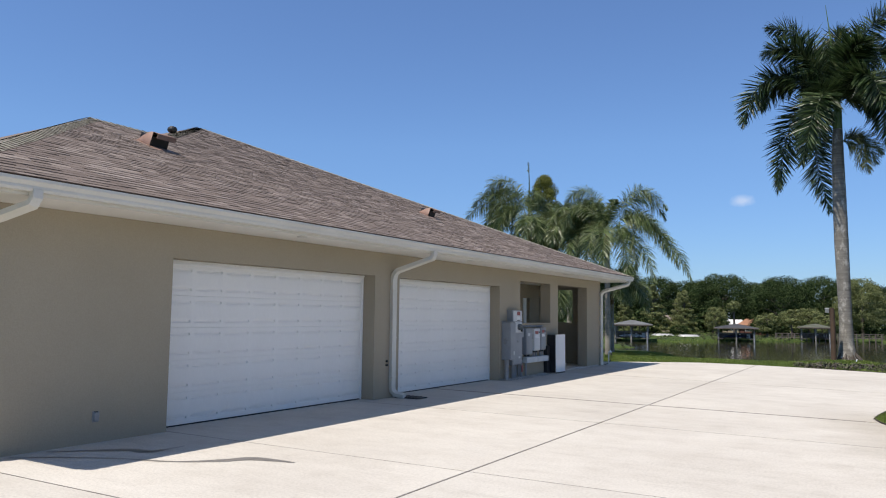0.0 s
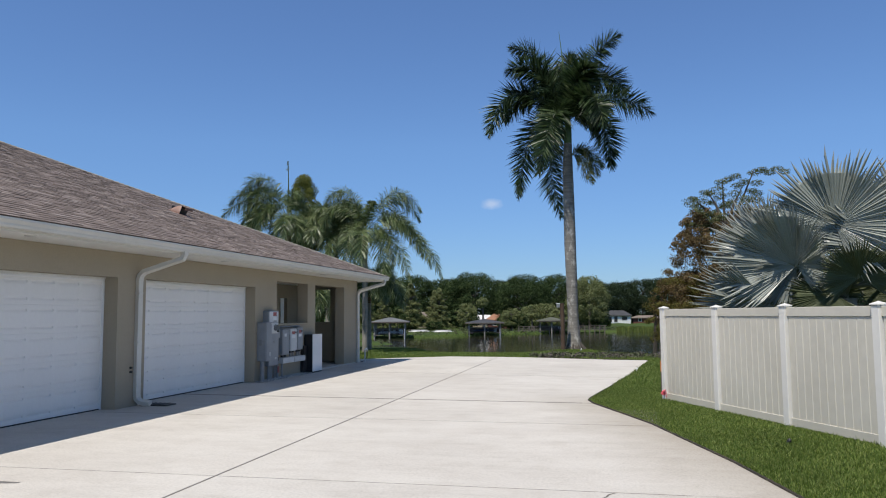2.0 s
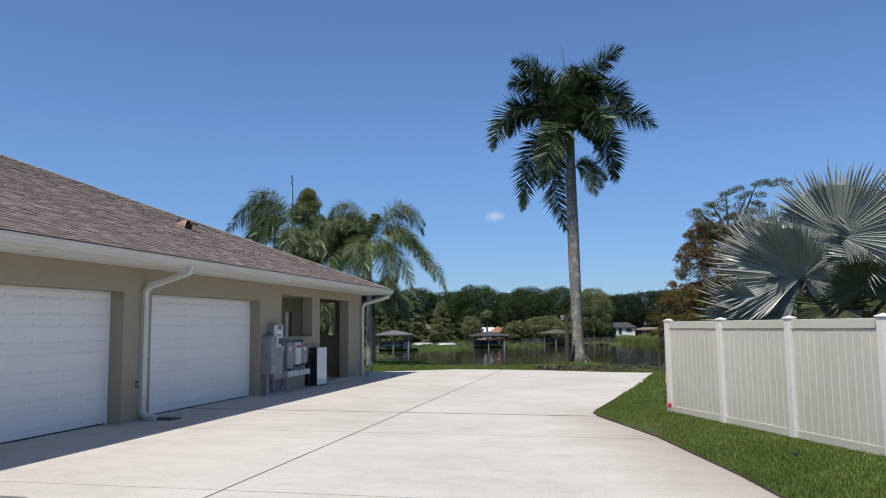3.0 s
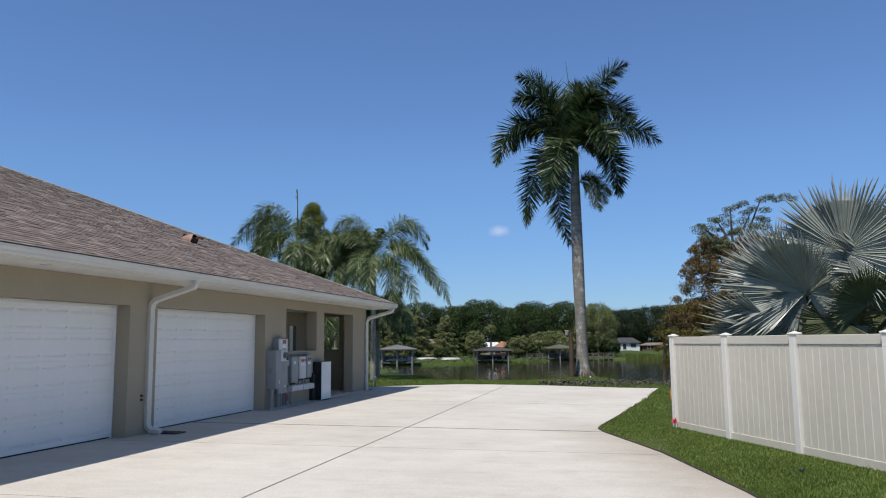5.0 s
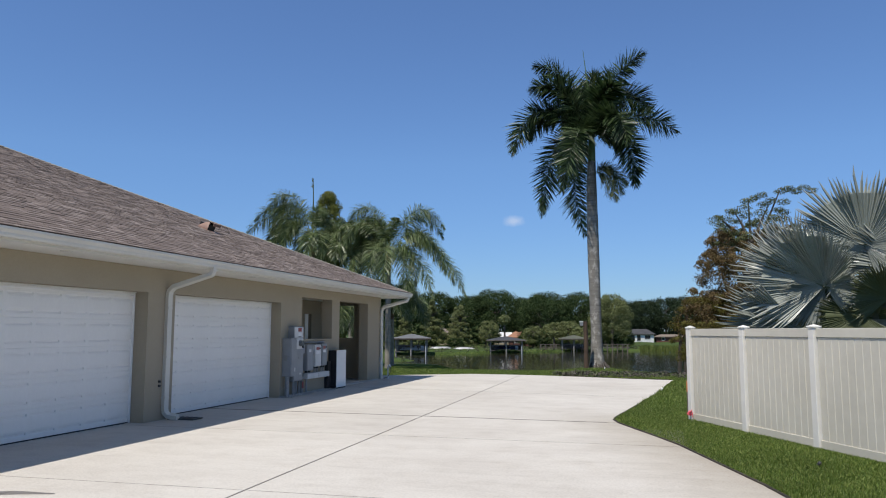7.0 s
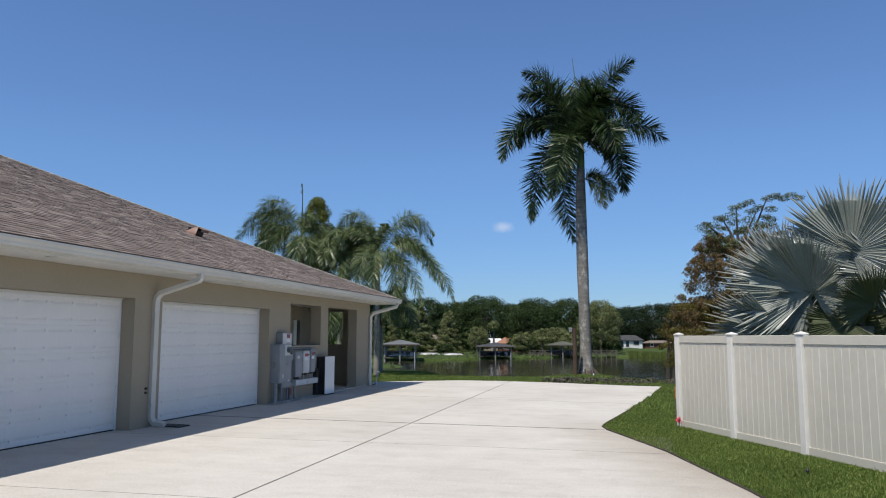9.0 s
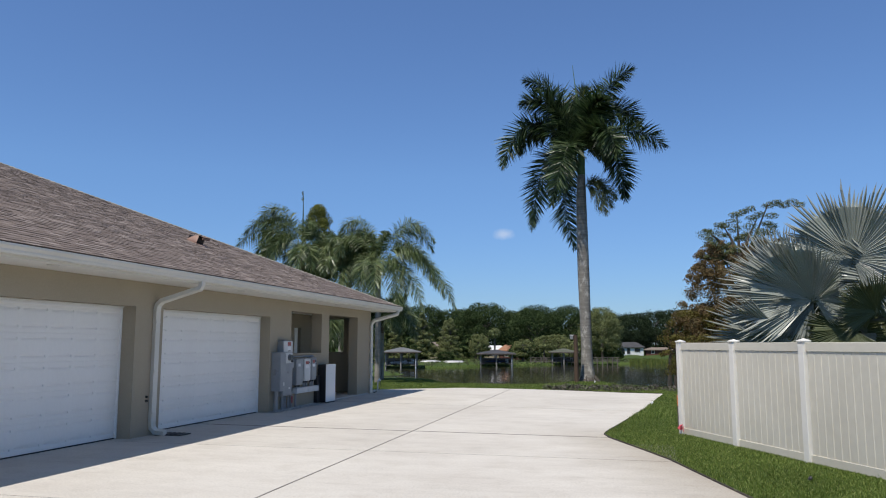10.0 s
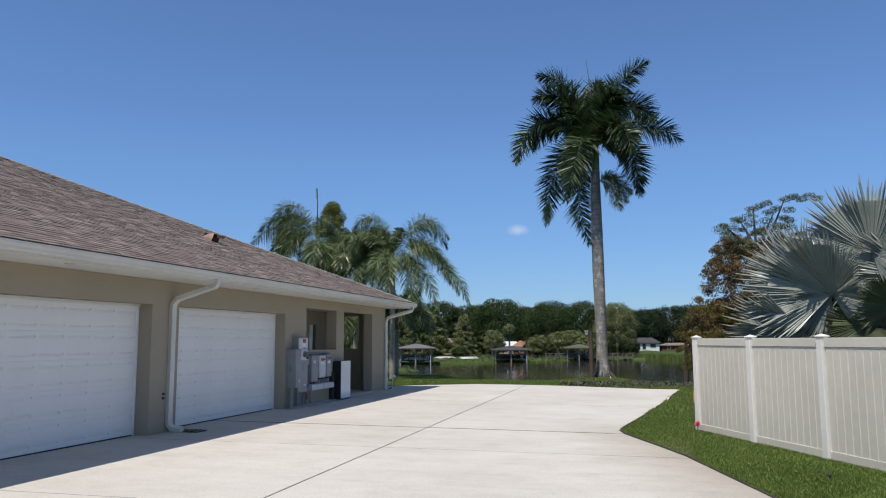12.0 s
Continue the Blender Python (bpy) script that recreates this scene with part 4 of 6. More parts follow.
# ---------------------------------------------------------------- vinyl fence
F0 = Vector((1.315, 15.73, 0))
FDIR = Vector((0.4262, -0.9046, 0)).normalized()
FN = Vector((-FDIR.y, FDIR.x, 0))
STEP = 1.83
fence = thing("fence", F0, "white vinyl privacy fence with capped posts and tongue-and-groove boards", "fence")
fm = Matrix((( FDIR.x, FN.x, 0, F0.x), (FDIR.y, FN.y, 0, F0.y), (0, 0, 1, 0), (0, 0, 0, 1)))
board_me = None
for k in range(10):
    s = k * STEP
    post = part("post", box(s - 0.064, s + 0.064, -0.064, 0.064, -0.05, 1.775, 0.006, fm), "vinyl_bright", fence, "square white vinyl post")
    bm = box(s - 0.078, s + 0.078, -0.078, 0.078, 1.776, 1.80, 0.005, fm)
    lo = [bm.verts.new(fm @ Vector((s + a * 0.07, b * 0.07, 1.80))) for a, b in ((-1, -1), (1, -1), (1, 1), (-1, 1))]
    tip = bm.verts.new(fm @ Vector((s, 0, 1.832)))
    for i in range(4):
        bm.faces.new((lo[i], lo[(i + 1) % 4], tip))
    part("cap", bm, "vinyl_bright", post)
    if k == 9:
        continue
    a, b = s + 0.066, s + STEP - 0.066
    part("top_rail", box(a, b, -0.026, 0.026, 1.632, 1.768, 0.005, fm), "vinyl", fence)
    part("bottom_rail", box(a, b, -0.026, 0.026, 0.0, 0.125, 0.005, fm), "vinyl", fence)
    n = 11
    w = (b - a - 0.02) / n
    for i in range(n):
        c = a + 0.01 + (i + 0.5) * w
        if board_me is None:
            bm = bmesh.new()
            h, g, q = w / 2, 0.0095, 0.0115
            prof = [(-h, q - 0.007), (-h + g, q), (h - g, q), (h, q - 0.007), (h, -q + 0.007), (h - g, -q), (-h + g, -q), (-h, -q + 0.007)]
            A = [bm.verts.new((u, v, 0.128)) for u, v in prof]
            B = [bm.verts.new((u, v, 1.629)) for u, v in prof]
            for j in range(8):
                bm.faces.new((A[j], A[(j + 1) % 8], B[(j + 1) % 8], B[j]))
            bm.faces.new(A[::-1])
            bm.faces.new(B)
            bmesh.ops.recalc_face_normals(bm, faces=bm.faces)
            board_me = bpy.data.meshes.new("board")
            bm.to_mesh(board_me)
            bm.free()
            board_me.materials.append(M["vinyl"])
        o = new("board", board_me)
        o.parent = fence
        o.matrix_basis = Matrix.Translation(-F0) @ fm @ pose(c, 0, 0)

rib = thing("marking_ribbon", (1.27, 15.62, 0.02), "bright pink marking ribbon tied at the end fence post", "ribbon")
bm = bmesh.new()
for k in range(4):
    a = k * 1.5
    add_box(bm, -0.004, 0.004, -0.025, 0.025, -0.045, 0.045, 0.002, pose(1.27 + 0.03 * math.cos(a), 15.64 + 0.02 * math.sin(a), 0.10 + 0.02 * k, 20 * k, 25 * math.sin(a), 50 * k))
part("loops", bm, "pink", rib)
stake = thing("survey_stake", (1.25, 16.2, 0), "orange-tipped wooden survey stake beside the fence end", "stake")
part("shaft", box(1.24, 1.26, 16.19, 16.21, -0.02, 0.5, 0.003), "wood", stake)
part("tip", box(1.238, 1.262, 16.188, 16.212, 0.501, 0.72, 0.003), "orange", stake, "orange painted tip")
for (x, y), mt, lab in (((0.95, 22.9), "gloss_white", "small white sprinkler head in the lawn edge"), ((2.5, 10.8), "black", "small dark sprinkler head in the lawn"),
                        ((-1.2, 36.5), "gloss_white", "small white garden light near the palm base")):
    z = float(ground_z(np.array(x), np.array(y)))
    z -= 0.05 if mt == "black" else 0
    sp = thing("sprinkler_head", (x, y, z), lab, "sprinkler")
    part("stem", tube([(x, y, z - 0.02), (x, y, z + 0.07)], 0.022, 10), mt, sp)
    part("head", tube([(x, y, z + 0.071), (x + 0.02, y, z + 0.10), (x + 0.03, y, z + 0.125)], [0.024, 0.027, 0.014], 10), mt, sp)

# ---------------------------------------------------------------- palms and trees


def bezier(p0, p1, p2, n):
    t = np.linspace(0, 1, n)[:, None]
    return (1 - t) ** 2 * p0 + 2 * t * (1 - t) * p1 + t ** 2 * p2


def frond_mesh(p0, p1, p2, pairs, leaf, width, droop, spread=0.75, plume=0.35, seed=0, start=0.12, rach=0.035, limp=0.5, blunt=0.5, rake=0.45):
    """A feather leaf: a tapering midrib along the curve and two rows of narrow drooping leaflets."""
    r = np.random.default_rng(seed)
    p0, p1, p2 = (np.array(p, float) for p in (p0, p1, p2))
    n = 25
    c = bezier(p0, p1, p2, n)
    leaf *= min(1.0, 0.3 + np.linalg.norm(np.diff(c, axis=0), axis=1).sum() / 3.4)
    verts, faces = [], []
    for i in range(n):
        t = c[min(i + 1, n - 1)] - c[max(i - 1, 0)]
        t = t / np.linalg.norm(t)
        s = np.cross(t, (0, 0, 1.0))
        s = s / (np.linalg.norm(s) + 1e-6)
        u = np.cross(s, t)
        w = rach * (1 - 0.9 * i / (n - 1))
        base = len(verts)
        verts += [c[i] + s * w, c[i] + u * w * 0.6, c[i] - s * w, c[i] - u * w * 0.6]
        if i:
            for k in range(4):
                faces.append((base - 4 + k, base - 4 + (k + 1) % 4, base + (k + 1) % 4, base + k))
    down = np.array((0, 0, -1.0))
    for k in range(pairs):
        f = start + (1 - start) * (k + r.uniform(0, 0.8)) / pairs
        pos = (1 - f) ** 2 * p0 + 2 * f * (1 - f) * p1 + f * f * p2
        t = 2 * (1 - f) * (p1 - p0) + 2 * f * (p2 - p1)
        t = t / np.linalg.norm(t)
        s = np.cross(t, (0, 0, 1.0))
        if np.linalg.norm(s) < 0.55:
            turn = r.uniform(0, 2 * math.pi)
            s = np.cross(t, (math.cos(turn), math.sin(turn), 0.1))
        s = s / np.linalg.norm(s)
        u = np.cross(s, t)
        size = leaf * (blunt + (1 - blunt) * max(0.0, math.sin(math.pi * min(1, 0.18 + 0.82 * f))) ** 0.7) * (1 - 0.62 * max(0.0, (f - 0.74) / 0.26) ** 1.5) * r.uniform(0.8, 1.12)
        for sg in (-1, 1):
            lift = r.uniform(-plume, plume)
            d = (s * sg * spread + u * lift) * (1 - 0.45 * f ** 6) + t * (rake + 0.3 * f + 0.6 * f ** 6)
            d = d / np.linalg.norm(d)
            mid = pos + d * size * 0.5 + down * droop * size * 0.18
            end = pos + d * size * (1 - 0.30 * limp * droop) + down * size * droop * r.uniform(0.6, 0.95)
            wv = np.cross(d, u + 0.3 * s * r.uniform(-1, 1))
            wv = wv / (np.linalg.norm(wv) + 1e-6) * width * 0.5
            b = len(verts)
            verts += [pos - wv * 0.6, pos + wv * 0.6, mid + wv, mid - wv, end]
            faces += [(b, b + 1, b + 2, b + 3), (b + 3, b + 2, b + 4)]
    return verts, faces


def rings_trunk(path, radii, sides=18, wobble=0.0, seed=1):
    bm = bmesh.new()
    P = [Vector(p) for p in path]
    n = 46
    pts, rad = [], []
    for i in range(n):
        f = i / (n - 1) * (len(P) - 1)
        k = min(int(f), len(P) - 2)
        a = f - k
        pts.append(P[k].lerp(P[k + 1], a))
        rad.append((radii[k] * (1 - a) + radii[k + 1] * a) * (1 + wobble * noise.noise(Vector((seed, 0, i * 0.8))) + (0.012 if i % 2 else 0)))
    return add_tube(bm, pts, rad, sides)


def royal_palm():
    bx, by, bz = -1.62, 38.6, -0.15
    p = thing("royal_palm", (bx, by, bz), "tall royal palm with smooth grey trunk and dark drooping fronds", "palm tree")
    path = [(bx - 0.02, by, bz), (bx, by, bz + 0.25), (bx - 0.01, by, bz + 0.7), (bx - 0.02, by, 1.7), (bx - 0.05, by, 3.3), (bx - 0.08, by, 5.0), (bx - 0.10, by, 7.0), (bx - 0.11, by, 9.2), (bx - 0.08, by, 10.4)]
    part("trunk", rings_trunk(path, [0.50, 0.38, 0.31, 0.265, 0.275, 0.29, 0.285, 0.25, 0.20], 20, 0.03), "bark", p, smooth=True)
    part("crown_shaft", rings_trunk([(bx - 0.08, by, 10.38), (bx - 0.06, by, 11.2), (bx - 0.04, by, 12.2)], [0.20, 0.18, 0.07], 16), "shaft", p, "smooth green crown shaft", True)
    bm = bmesh.new()
    r = random.Random(5)
    for k in range(40):
        a = r.uniform(0, 6.28)
        q = r.uniform(0.34, 0.5)
        s = Vector((bx + math.cos(a) * q * 0.7, by + math.sin(a) * q * 0.7, bz + r.uniform(0.15, 0.4)))
        e = Vector((bx + math.cos(a) * (q + 0.25), by + math.sin(a) * (q + 0.25), bz - 0.12))
        add_tube(bm, [s, s.lerp(e, 0.5) + Vector((0, 0, 0.05)), e], [0.05, 0.045, 0.02], 6)
    part("root_flare", bm, "tree_bark", p, "dark tangled root flare")
    cx, cz = -1.73, 12.0
    fronds = [  # tip dx, dy, dz; control dx, dy, dz from the heart of the crown
        ((-2.85, 0.5, 3.5), (-0.65, 0.2, 3.3)), ((-2.9, -0.9, 1.75), (-1.3, -0.5, 3.0)), ((2.75, 0.6, 3.75), (0.85, 0.2, 2.9)),
        ((3.05, 1.0, 0.75), (1.7, 0.6, 3.1)), ((4.2, -0.2, -0.7), (2.2, -0.1, 1.2)), ((-3.95, -0.6, -1.4), (-2.9, -0.4, 2.9)),
        ((-2.6, 0.6, -4.5), (-2.1, 0.5, 0.8)), ((-1.35, -1.6, -3.7), (-0.35, -1.7, 0.9)), ((2.2, 0.4, -3.2), (2.0, 0.4, 0.9)),
        ((-0.45, 0.7, -5.6), (-1.7, 0.9, -0.6)), ((0.25, 0.9, 2.9), (0.05, 0.3, 2.0)), ((1.9, -1.9, -1.5), (1.3, -1.3, 1.6)),
        ((-1.6, 0.9, 2.3), (-0.7, 0.4, 1.9)), ((1.2, -1.1, 1.6), (0.4, -0.4, 1.8)),
        ((-1.2, 2.7, -0.9), (-0.7, 1.9, 2.3)), ((1.3, 2.7, -0.6), (0.8, 1.9, 2.4)), ((-3.3, 0.8, -0.3), (-2.0, 0.5, 2.3))]
    for i, (t, c) in enumerate(fronds):
        heart = (cx, by, cz - 0.75 + 0.10 * (i % 5))
        v, f = frond_mesh(heart, (cx + c[0], by + c[1], cz + 0.35 + c[2]), (cx + t[0], by + t[1], cz + 0.35 + t[2]), 270, 1.25, 0.054, 0.14, 1.0, 1.1,
                          seed=20 + i, start=0.10, rach=0.05, blunt=0.7, rake=0.32)
        raw("frond", v, f, "royal", p)
    # a brush-like flower stalk hanging below the crown shaft
    for i, (t, c) in enumerate((((1.55, -0.3, -3.7), (0.9, -0.2, -1.6)), ((1.25, -0.5, -4.1), (0.75, -0.3, -2.2)), ((1.75, 0.1, -3.2), (1.0, 0.1, -1.7)))):
        v, f = frond_mesh((cx + 0.1, by - 0.1, 9.65), (cx + c[0], by + c[1], cz + 0.35 + c[2]), (cx + t[0], by + t[1], cz + 0.35 + t[2]), 150, 0.8, 0.028, 0.3, 0.9, 1.1,
                          seed=60 + i, start=0.15, rach=0.025, blunt=0.7, rake=0.6)
        raw("flower_stalk", v, f, "olive", p, "brush-like olive flower stalk")
    v, f = frond_mesh((cx + 0.1, by, 14.0), (cx + 0.2, by, 14.5), (cx + 0.3, by, 14.95), 30, 0.3, 0.03, 0.3, 0.7, 0.8, seed=70, start=0.1, rach=0.02)
    raw("young_leaf", v, f, "lime", p, "pale opening leaf")
    part("spear", tube([(cx, by, 12.1), (cx - 0.1, by, 14.4), (cx - 0.30, by, 16.35)], [0.05, 0.035, 0.010], 8), "shaft", p, "unopened spear leaf")


def queen_palm(x, y, z, crown, trunk_r, fronds, seed, label, spear=0.0):
    """fronds: tip and control offsets from the crown's heart, in metres."""
    r = random.Random(seed)
    p = thing("queen_palm", (x, y, z), label, "palm tree", "queen palms behind the house")
    top = Vector((x, y, crown))
    part("trunk", rings_trunk([(x, y, z - 0.2), (x, y, (z + crown) / 2), top - Vector((0, 0, 0.6))], [trunk_r * 1.15, trunk_r, trunk_r * 0.9], 14, 0.04, seed), "queen_bark", p, smooth=True)
    part("husk", rings_trunk([top - Vector((0, 0, 1.0)), top - Vector((0, 0, 0.4)), top + Vector((0, 0, 0.25))], [trunk_r * 0.95, trunk_r * 1.12, trunk_r * 0.45], 12, 0.15, seed), "husk", p, "brown fibrous leaf bases")
    for i, (t, c) in enumerate(fronds):
        b = top + Vector((0.06 * r.uniform(-1, 1), 0.06 * r.uniform(-1, 1), 0.05))
        v, q = frond_mesh(b, top + Vector(c), top + Vector(t), 175, 0.84, 0.027, 0.42, 0.85, 1.1, seed=seed * 50 + i, start=0.2, rach=0.028, limp=0.8, blunt=0.45, rake=0.45)
        raw("frond", v, q, "queen", p)
    if spear:
        part("spear", tube([top, top + Vector((0.02, 0, spear * 0.6)), top + Vector((0, 0, spear))], [0.04, 0.03, 0.012], 8), "lime", p, "unopened spear leaf")
        v, q = frond_mesh(top + Vector((0, 0, spear * 0.72)), top + Vector((-0.02, 0, spear * 0.9)), top + Vector((-0.05, 0, spear)), 12, 0.4, 0.03, 0.4, 0.3, 0.2, seed=seed, start=0.3, rach=0.01)
        raw("spear_leaflets", v, q, "lime", p)
    return p


def ring_of_fronds(count, reach, rise, drop, seed):
    """Arching fronds all round, the lower ones hanging."""
    r = random.Random(seed)
    out = []
    for i in range(count):
        a, f = i * 2.39996 + r.uniform(-0.2, 0.2), (i + 0.5) / count
        q = reach * (0.45 + 0.55 * math.sqrt(f)) * r.uniform(0.9, 1.1)
        out.append(((q * math.cos(a), q * math.sin(a), rise * (1 - f) * 0.8 - drop * f), (q * 0.75 * math.cos(a), q * 0.75 * math.sin(a), rise * (1.25 - 0.75 * f))))
    return out


def leaf_cloud(centres, radii, per, size, seed, flat=0.8, hollow=0.25):
    """Small single leaves scattered through clumps, most of them facing outwards."""
    r = np.random.default_rng(seed)
    c = np.repeat(np.asarray(centres, float), per, 0)
    rad = np.repeat(np.asarray(radii, float), per)[:, None]
    n = len(c)
    d = r.normal(size=(n, 3))
    d /= np.linalg.norm(d, axis=1)[:, None]
    pos = c + d * rad * r.uniform(hollow, 1.0, (n, 1)) ** 0.6 * np.array((1, 1, flat))
    facing = d + 0.45 * r.normal(size=(n, 3))
    facing /= np.linalg.norm(facing, axis=1)[:, None]
    a = np.cross(facing, r.normal(size=(n, 3)))
    a /= np.linalg.norm(a, axis=1)[:, None] + 1e-6
    b = np.cross(facing, a)
    s = size * r.uniform(0.6, 1.3, (n, 1))
    v = np.stack([pos - a * s * 0.5, pos + b * s * 0.28, pos + a * s * 0.5, pos - b * s * 0.28], 1).reshape(-1, 3)
    f = np.arange(n * 4).reshape(-1, 4)
    return v, f


def limbed_trunk(height, r0, limbs, reach, seed, low=0.3):
    rr = random.Random(seed)
    bm = bmesh.new()
    add_tube(bm, [(0, 0, -0.6), (0.02, 0, height * 0.12), (0.06 * rr.uniform(-1, 1), 0.05, height * 0.45), (0.1 * rr.uniform(-1, 1), 0, height * 0.85)], [r0 * 1.5, r0, r0 * 0.7, r0 * 0.15], 9)
    for k in range(limbs):
        a = k * 2.4 + rr.uniform(-0.3, 0.3)
        h = height * (low + (0.8 - low) * k / limbs)
        e = Vector((math.cos(a) * reach, math.sin(a) * reach, h + reach * rr.uniform(0.25, 0.7)))
        s = Vector((0, 0, h))
        add_tube(bm, [s, s.lerp(e, 0.5) + Vector((0, 0, 0.1 * reach)), e], [r0 * 0.42, r0 * 0.28, r0 * 0.08], 6)
    return bm


def tree(name, label, material, height, radius, shape, seed, leaf, clumps, per, category="tree", group=""):
    """A tapered trunk with limbs and a crown of many small leaves in clumps with gaps between them."""
    r = np.random.default_rng(seed)
    t = thing(name, (0, 0, 0), label, category, group)
    part("trunk", limbed_trunk(height * 0.9, height * 0.022 + 0.06, 9, radius * 0.6, seed), "tree_bark", t)
    cs, rs = [], []
    for k in range(clumps):
        a = r.uniform(0, 2 * math.pi)
        if shape == "oak":
            h = r.uniform(0, 1)
            prof = math.sqrt(max(0.03, 1 - (abs(h - 0.42) / 0.6) ** 2.2))
            q = prof * radius * r.uniform(0.45, 1.0) ** 0.5
            z = height * (0.18 + 0.76 * h)
            size = radius * r.uniform(0.17, 0.33)
        elif shape == "column":
            h = r.uniform(0, 1)
            q = radius * (1 - h ** 4) ** 0.5 * r.uniform(0, 1) ** 0.5
            z = height * (0.1 + 0.86 * h)
            size = radius * r.uniform(0.2, 0.32)
        else:
            h = r.uniform(0, 1) ** 1.25
            prof = (1 - h) ** 0.75 * (0.8 + 0.2 * math.sin(h * 40))
            q = prof * radius * r.uniform(0.25, 1.0) ** 0.5
            z = height * (0.10 + 0.88 * h)
            size = radius * r.uniform(0.14, 0.24) * (1.1 - 0.5 * h)
        cs.append((q * math.cos(a), q * math.sin(a), z))
        rs.append(size)
    v, f = leaf_cloud(cs, rs, per, leaf, seed + 1, 0.75, 0.45)
    raw("crown", v, f, material, t)
    return t


def put(ob, places):
    """The first place takes the original, the others copies; each is (x, y, turn, width factor, height factor)."""
    for i, (x, y, rz, sw, sh) in enumerate(places):
        z = float(ground_z(np.array(x), np.array(y)))
        m = pose(x, y, max(z, WATER) - 0.05, 0, 0, rz) @ Matrix.Diagonal((sw, sw, sh, 1))
        if i:
            copy_thing(ob, m)
    x, y, rz, sw, sh = places[0]
    z = float(ground_z(np.array(x), np.array(y)))
    ob.matrix_basis = pose(x, y, max(z, WATER) - 0.05, 0, 0, rz) @ Matrix.Diagonal((sw, sw, sh, 1))


royal_palm()
queen_palm(-11.10, 34.0, -0.1, 5.55, 0.125, [
    ((2.7, 0.2, 1.0), (1.4, 0.1, 3.3)), ((2.95, -0.4, -1.2), (2.0, -0.3, 1.9)), ((3.7, 0.3, -2.2), (2.4, 0.2, 1.4)), ((2.4, -0.6, -2.3), (1.4, -0.4, 0.8)),
    ((-2.2, 0.2, 1.45), (-0.9, 0.1, 3.4)), ((-2.0, -0.5, 0.2), (-1.4, -0.3, 2.6)), ((-1.55, 0.4, -1.1), (-1.4, 0.3, 1.5)),
    ((-0.5, -1.5, -1.7), (-0.3, -1.5, 0.9)), ((0.3, -1.6, -1.9), (0.4, -1.6, 0.8)), ((1.3, -0.9, -2.4), (1.1, -0.8, 0.5)),
    ((2.2, 0.8, 0.0), (1.3, 0.5, 1.9)), ((0.9, 1.6, -1.6), (0.8, 1.4, 1.2)), ((-0.9, 1.5, 0.4), (-0.6, 0.9, 2.1)), ((3.3, -0.3, -1.7), (2.2, -0.2, 1.8)),
    ((2.55, 0.5, 0.6), (1.5, 0.3, 2.9)), ((0.5, -0.3, 1.5), (0.15, -0.1, 1.2)), ((-0.5, -0.2, 1.4), (-0.15, -0.1, 1.2)), ((-1.9, 0.7, 1.0), (-0.8, 0.4, 2.8))],
    3, "queen palm with arching green fronds and grey ringed trunk", spear=1.0)
queen_palm(-15.2, 34.3, -0.1, 6.3, 0.15, [
    ((-2.5, -0.2, 1.35), (-1.1, -0.1, 3.7)), ((-2.3, 0.3, 0.75), (-1.9, 0.2, 3.2)), ((-3.5, -0.2, 0.25), (-2.2, -0.1, 2.1)), ((-2.8, 0.4, -0.2), (-1.8, 0.3, 1.6)),
    ((-1.0, -1.1, -0.6), (-0.8, -0.9, 1.5)), ((0.9, -0.3, 1.1), (0.2, -0.1, 2.0)), ((1.4, 0.5, 0.0), (0.9, 0.3, 1.6)), ((-1.6, 0.4, 1.9), (-0.6, 0.1, 1.7)),
    ((-2.0, -0.6, -1.0), (-1.7, -0.5, 1.1)), ((-0.9, 0.6, -1.2), (-1.0, 0.6, 0.9)), ((-2.7, 0.2, -0.9), (-2.0, 0.2, 1.1)), ((0.3, -1.2, -1.3), (0.3, -1.2, 0.9)), ((0.9, -0.9, -1.1), (0.8, -0.8, 0.9)), ((-0.3, 1.5, 0.9), (-0.2, 0.9, 2.0)), ((-1.9, -0.7, 0.2), (-1.4, -0.5, 1.9)), ((-2.9, -0.5, 0.9), (-1.7, -0.3, 2.6)),
    ((-1.6, -0.9, -0.4), (-1.2, -0.7, 1.2))],
    7, "queen palm with an upright spear leaf behind the roof", spear=3.05)
queen_palm(-13.4, 35.2, -0.1, 5.45, 0.14, ring_of_fronds(26, 2.0, 1.9, 1.7, 11), 11, "dense dark queen palm half hidden by the roof")
queen_palm(-12.3, 30.6, -0.1, 3.0, 0.10, ring_of_fronds(15, 1.4, 1.0, 2.2, 17), 17, "low queen palm with hanging fronds behind the covered entry")

shrub = tree("juniper_tree", "narrow yellow-green conifer behind the queen palms", "lime", 9.0, 1.15, "column", 31, 0.07, 300, 220)
put(shrub, [(-15.3, 36.6, 0, 0.85, 1.05)])
queen_palm(-11.9, 37.0, -0.2, 3.3, 0.12, ring_of_fronds(16, 2.1, 1.1, 1.7, 13), 13, "small dark palm by the lake beyond the house corner")

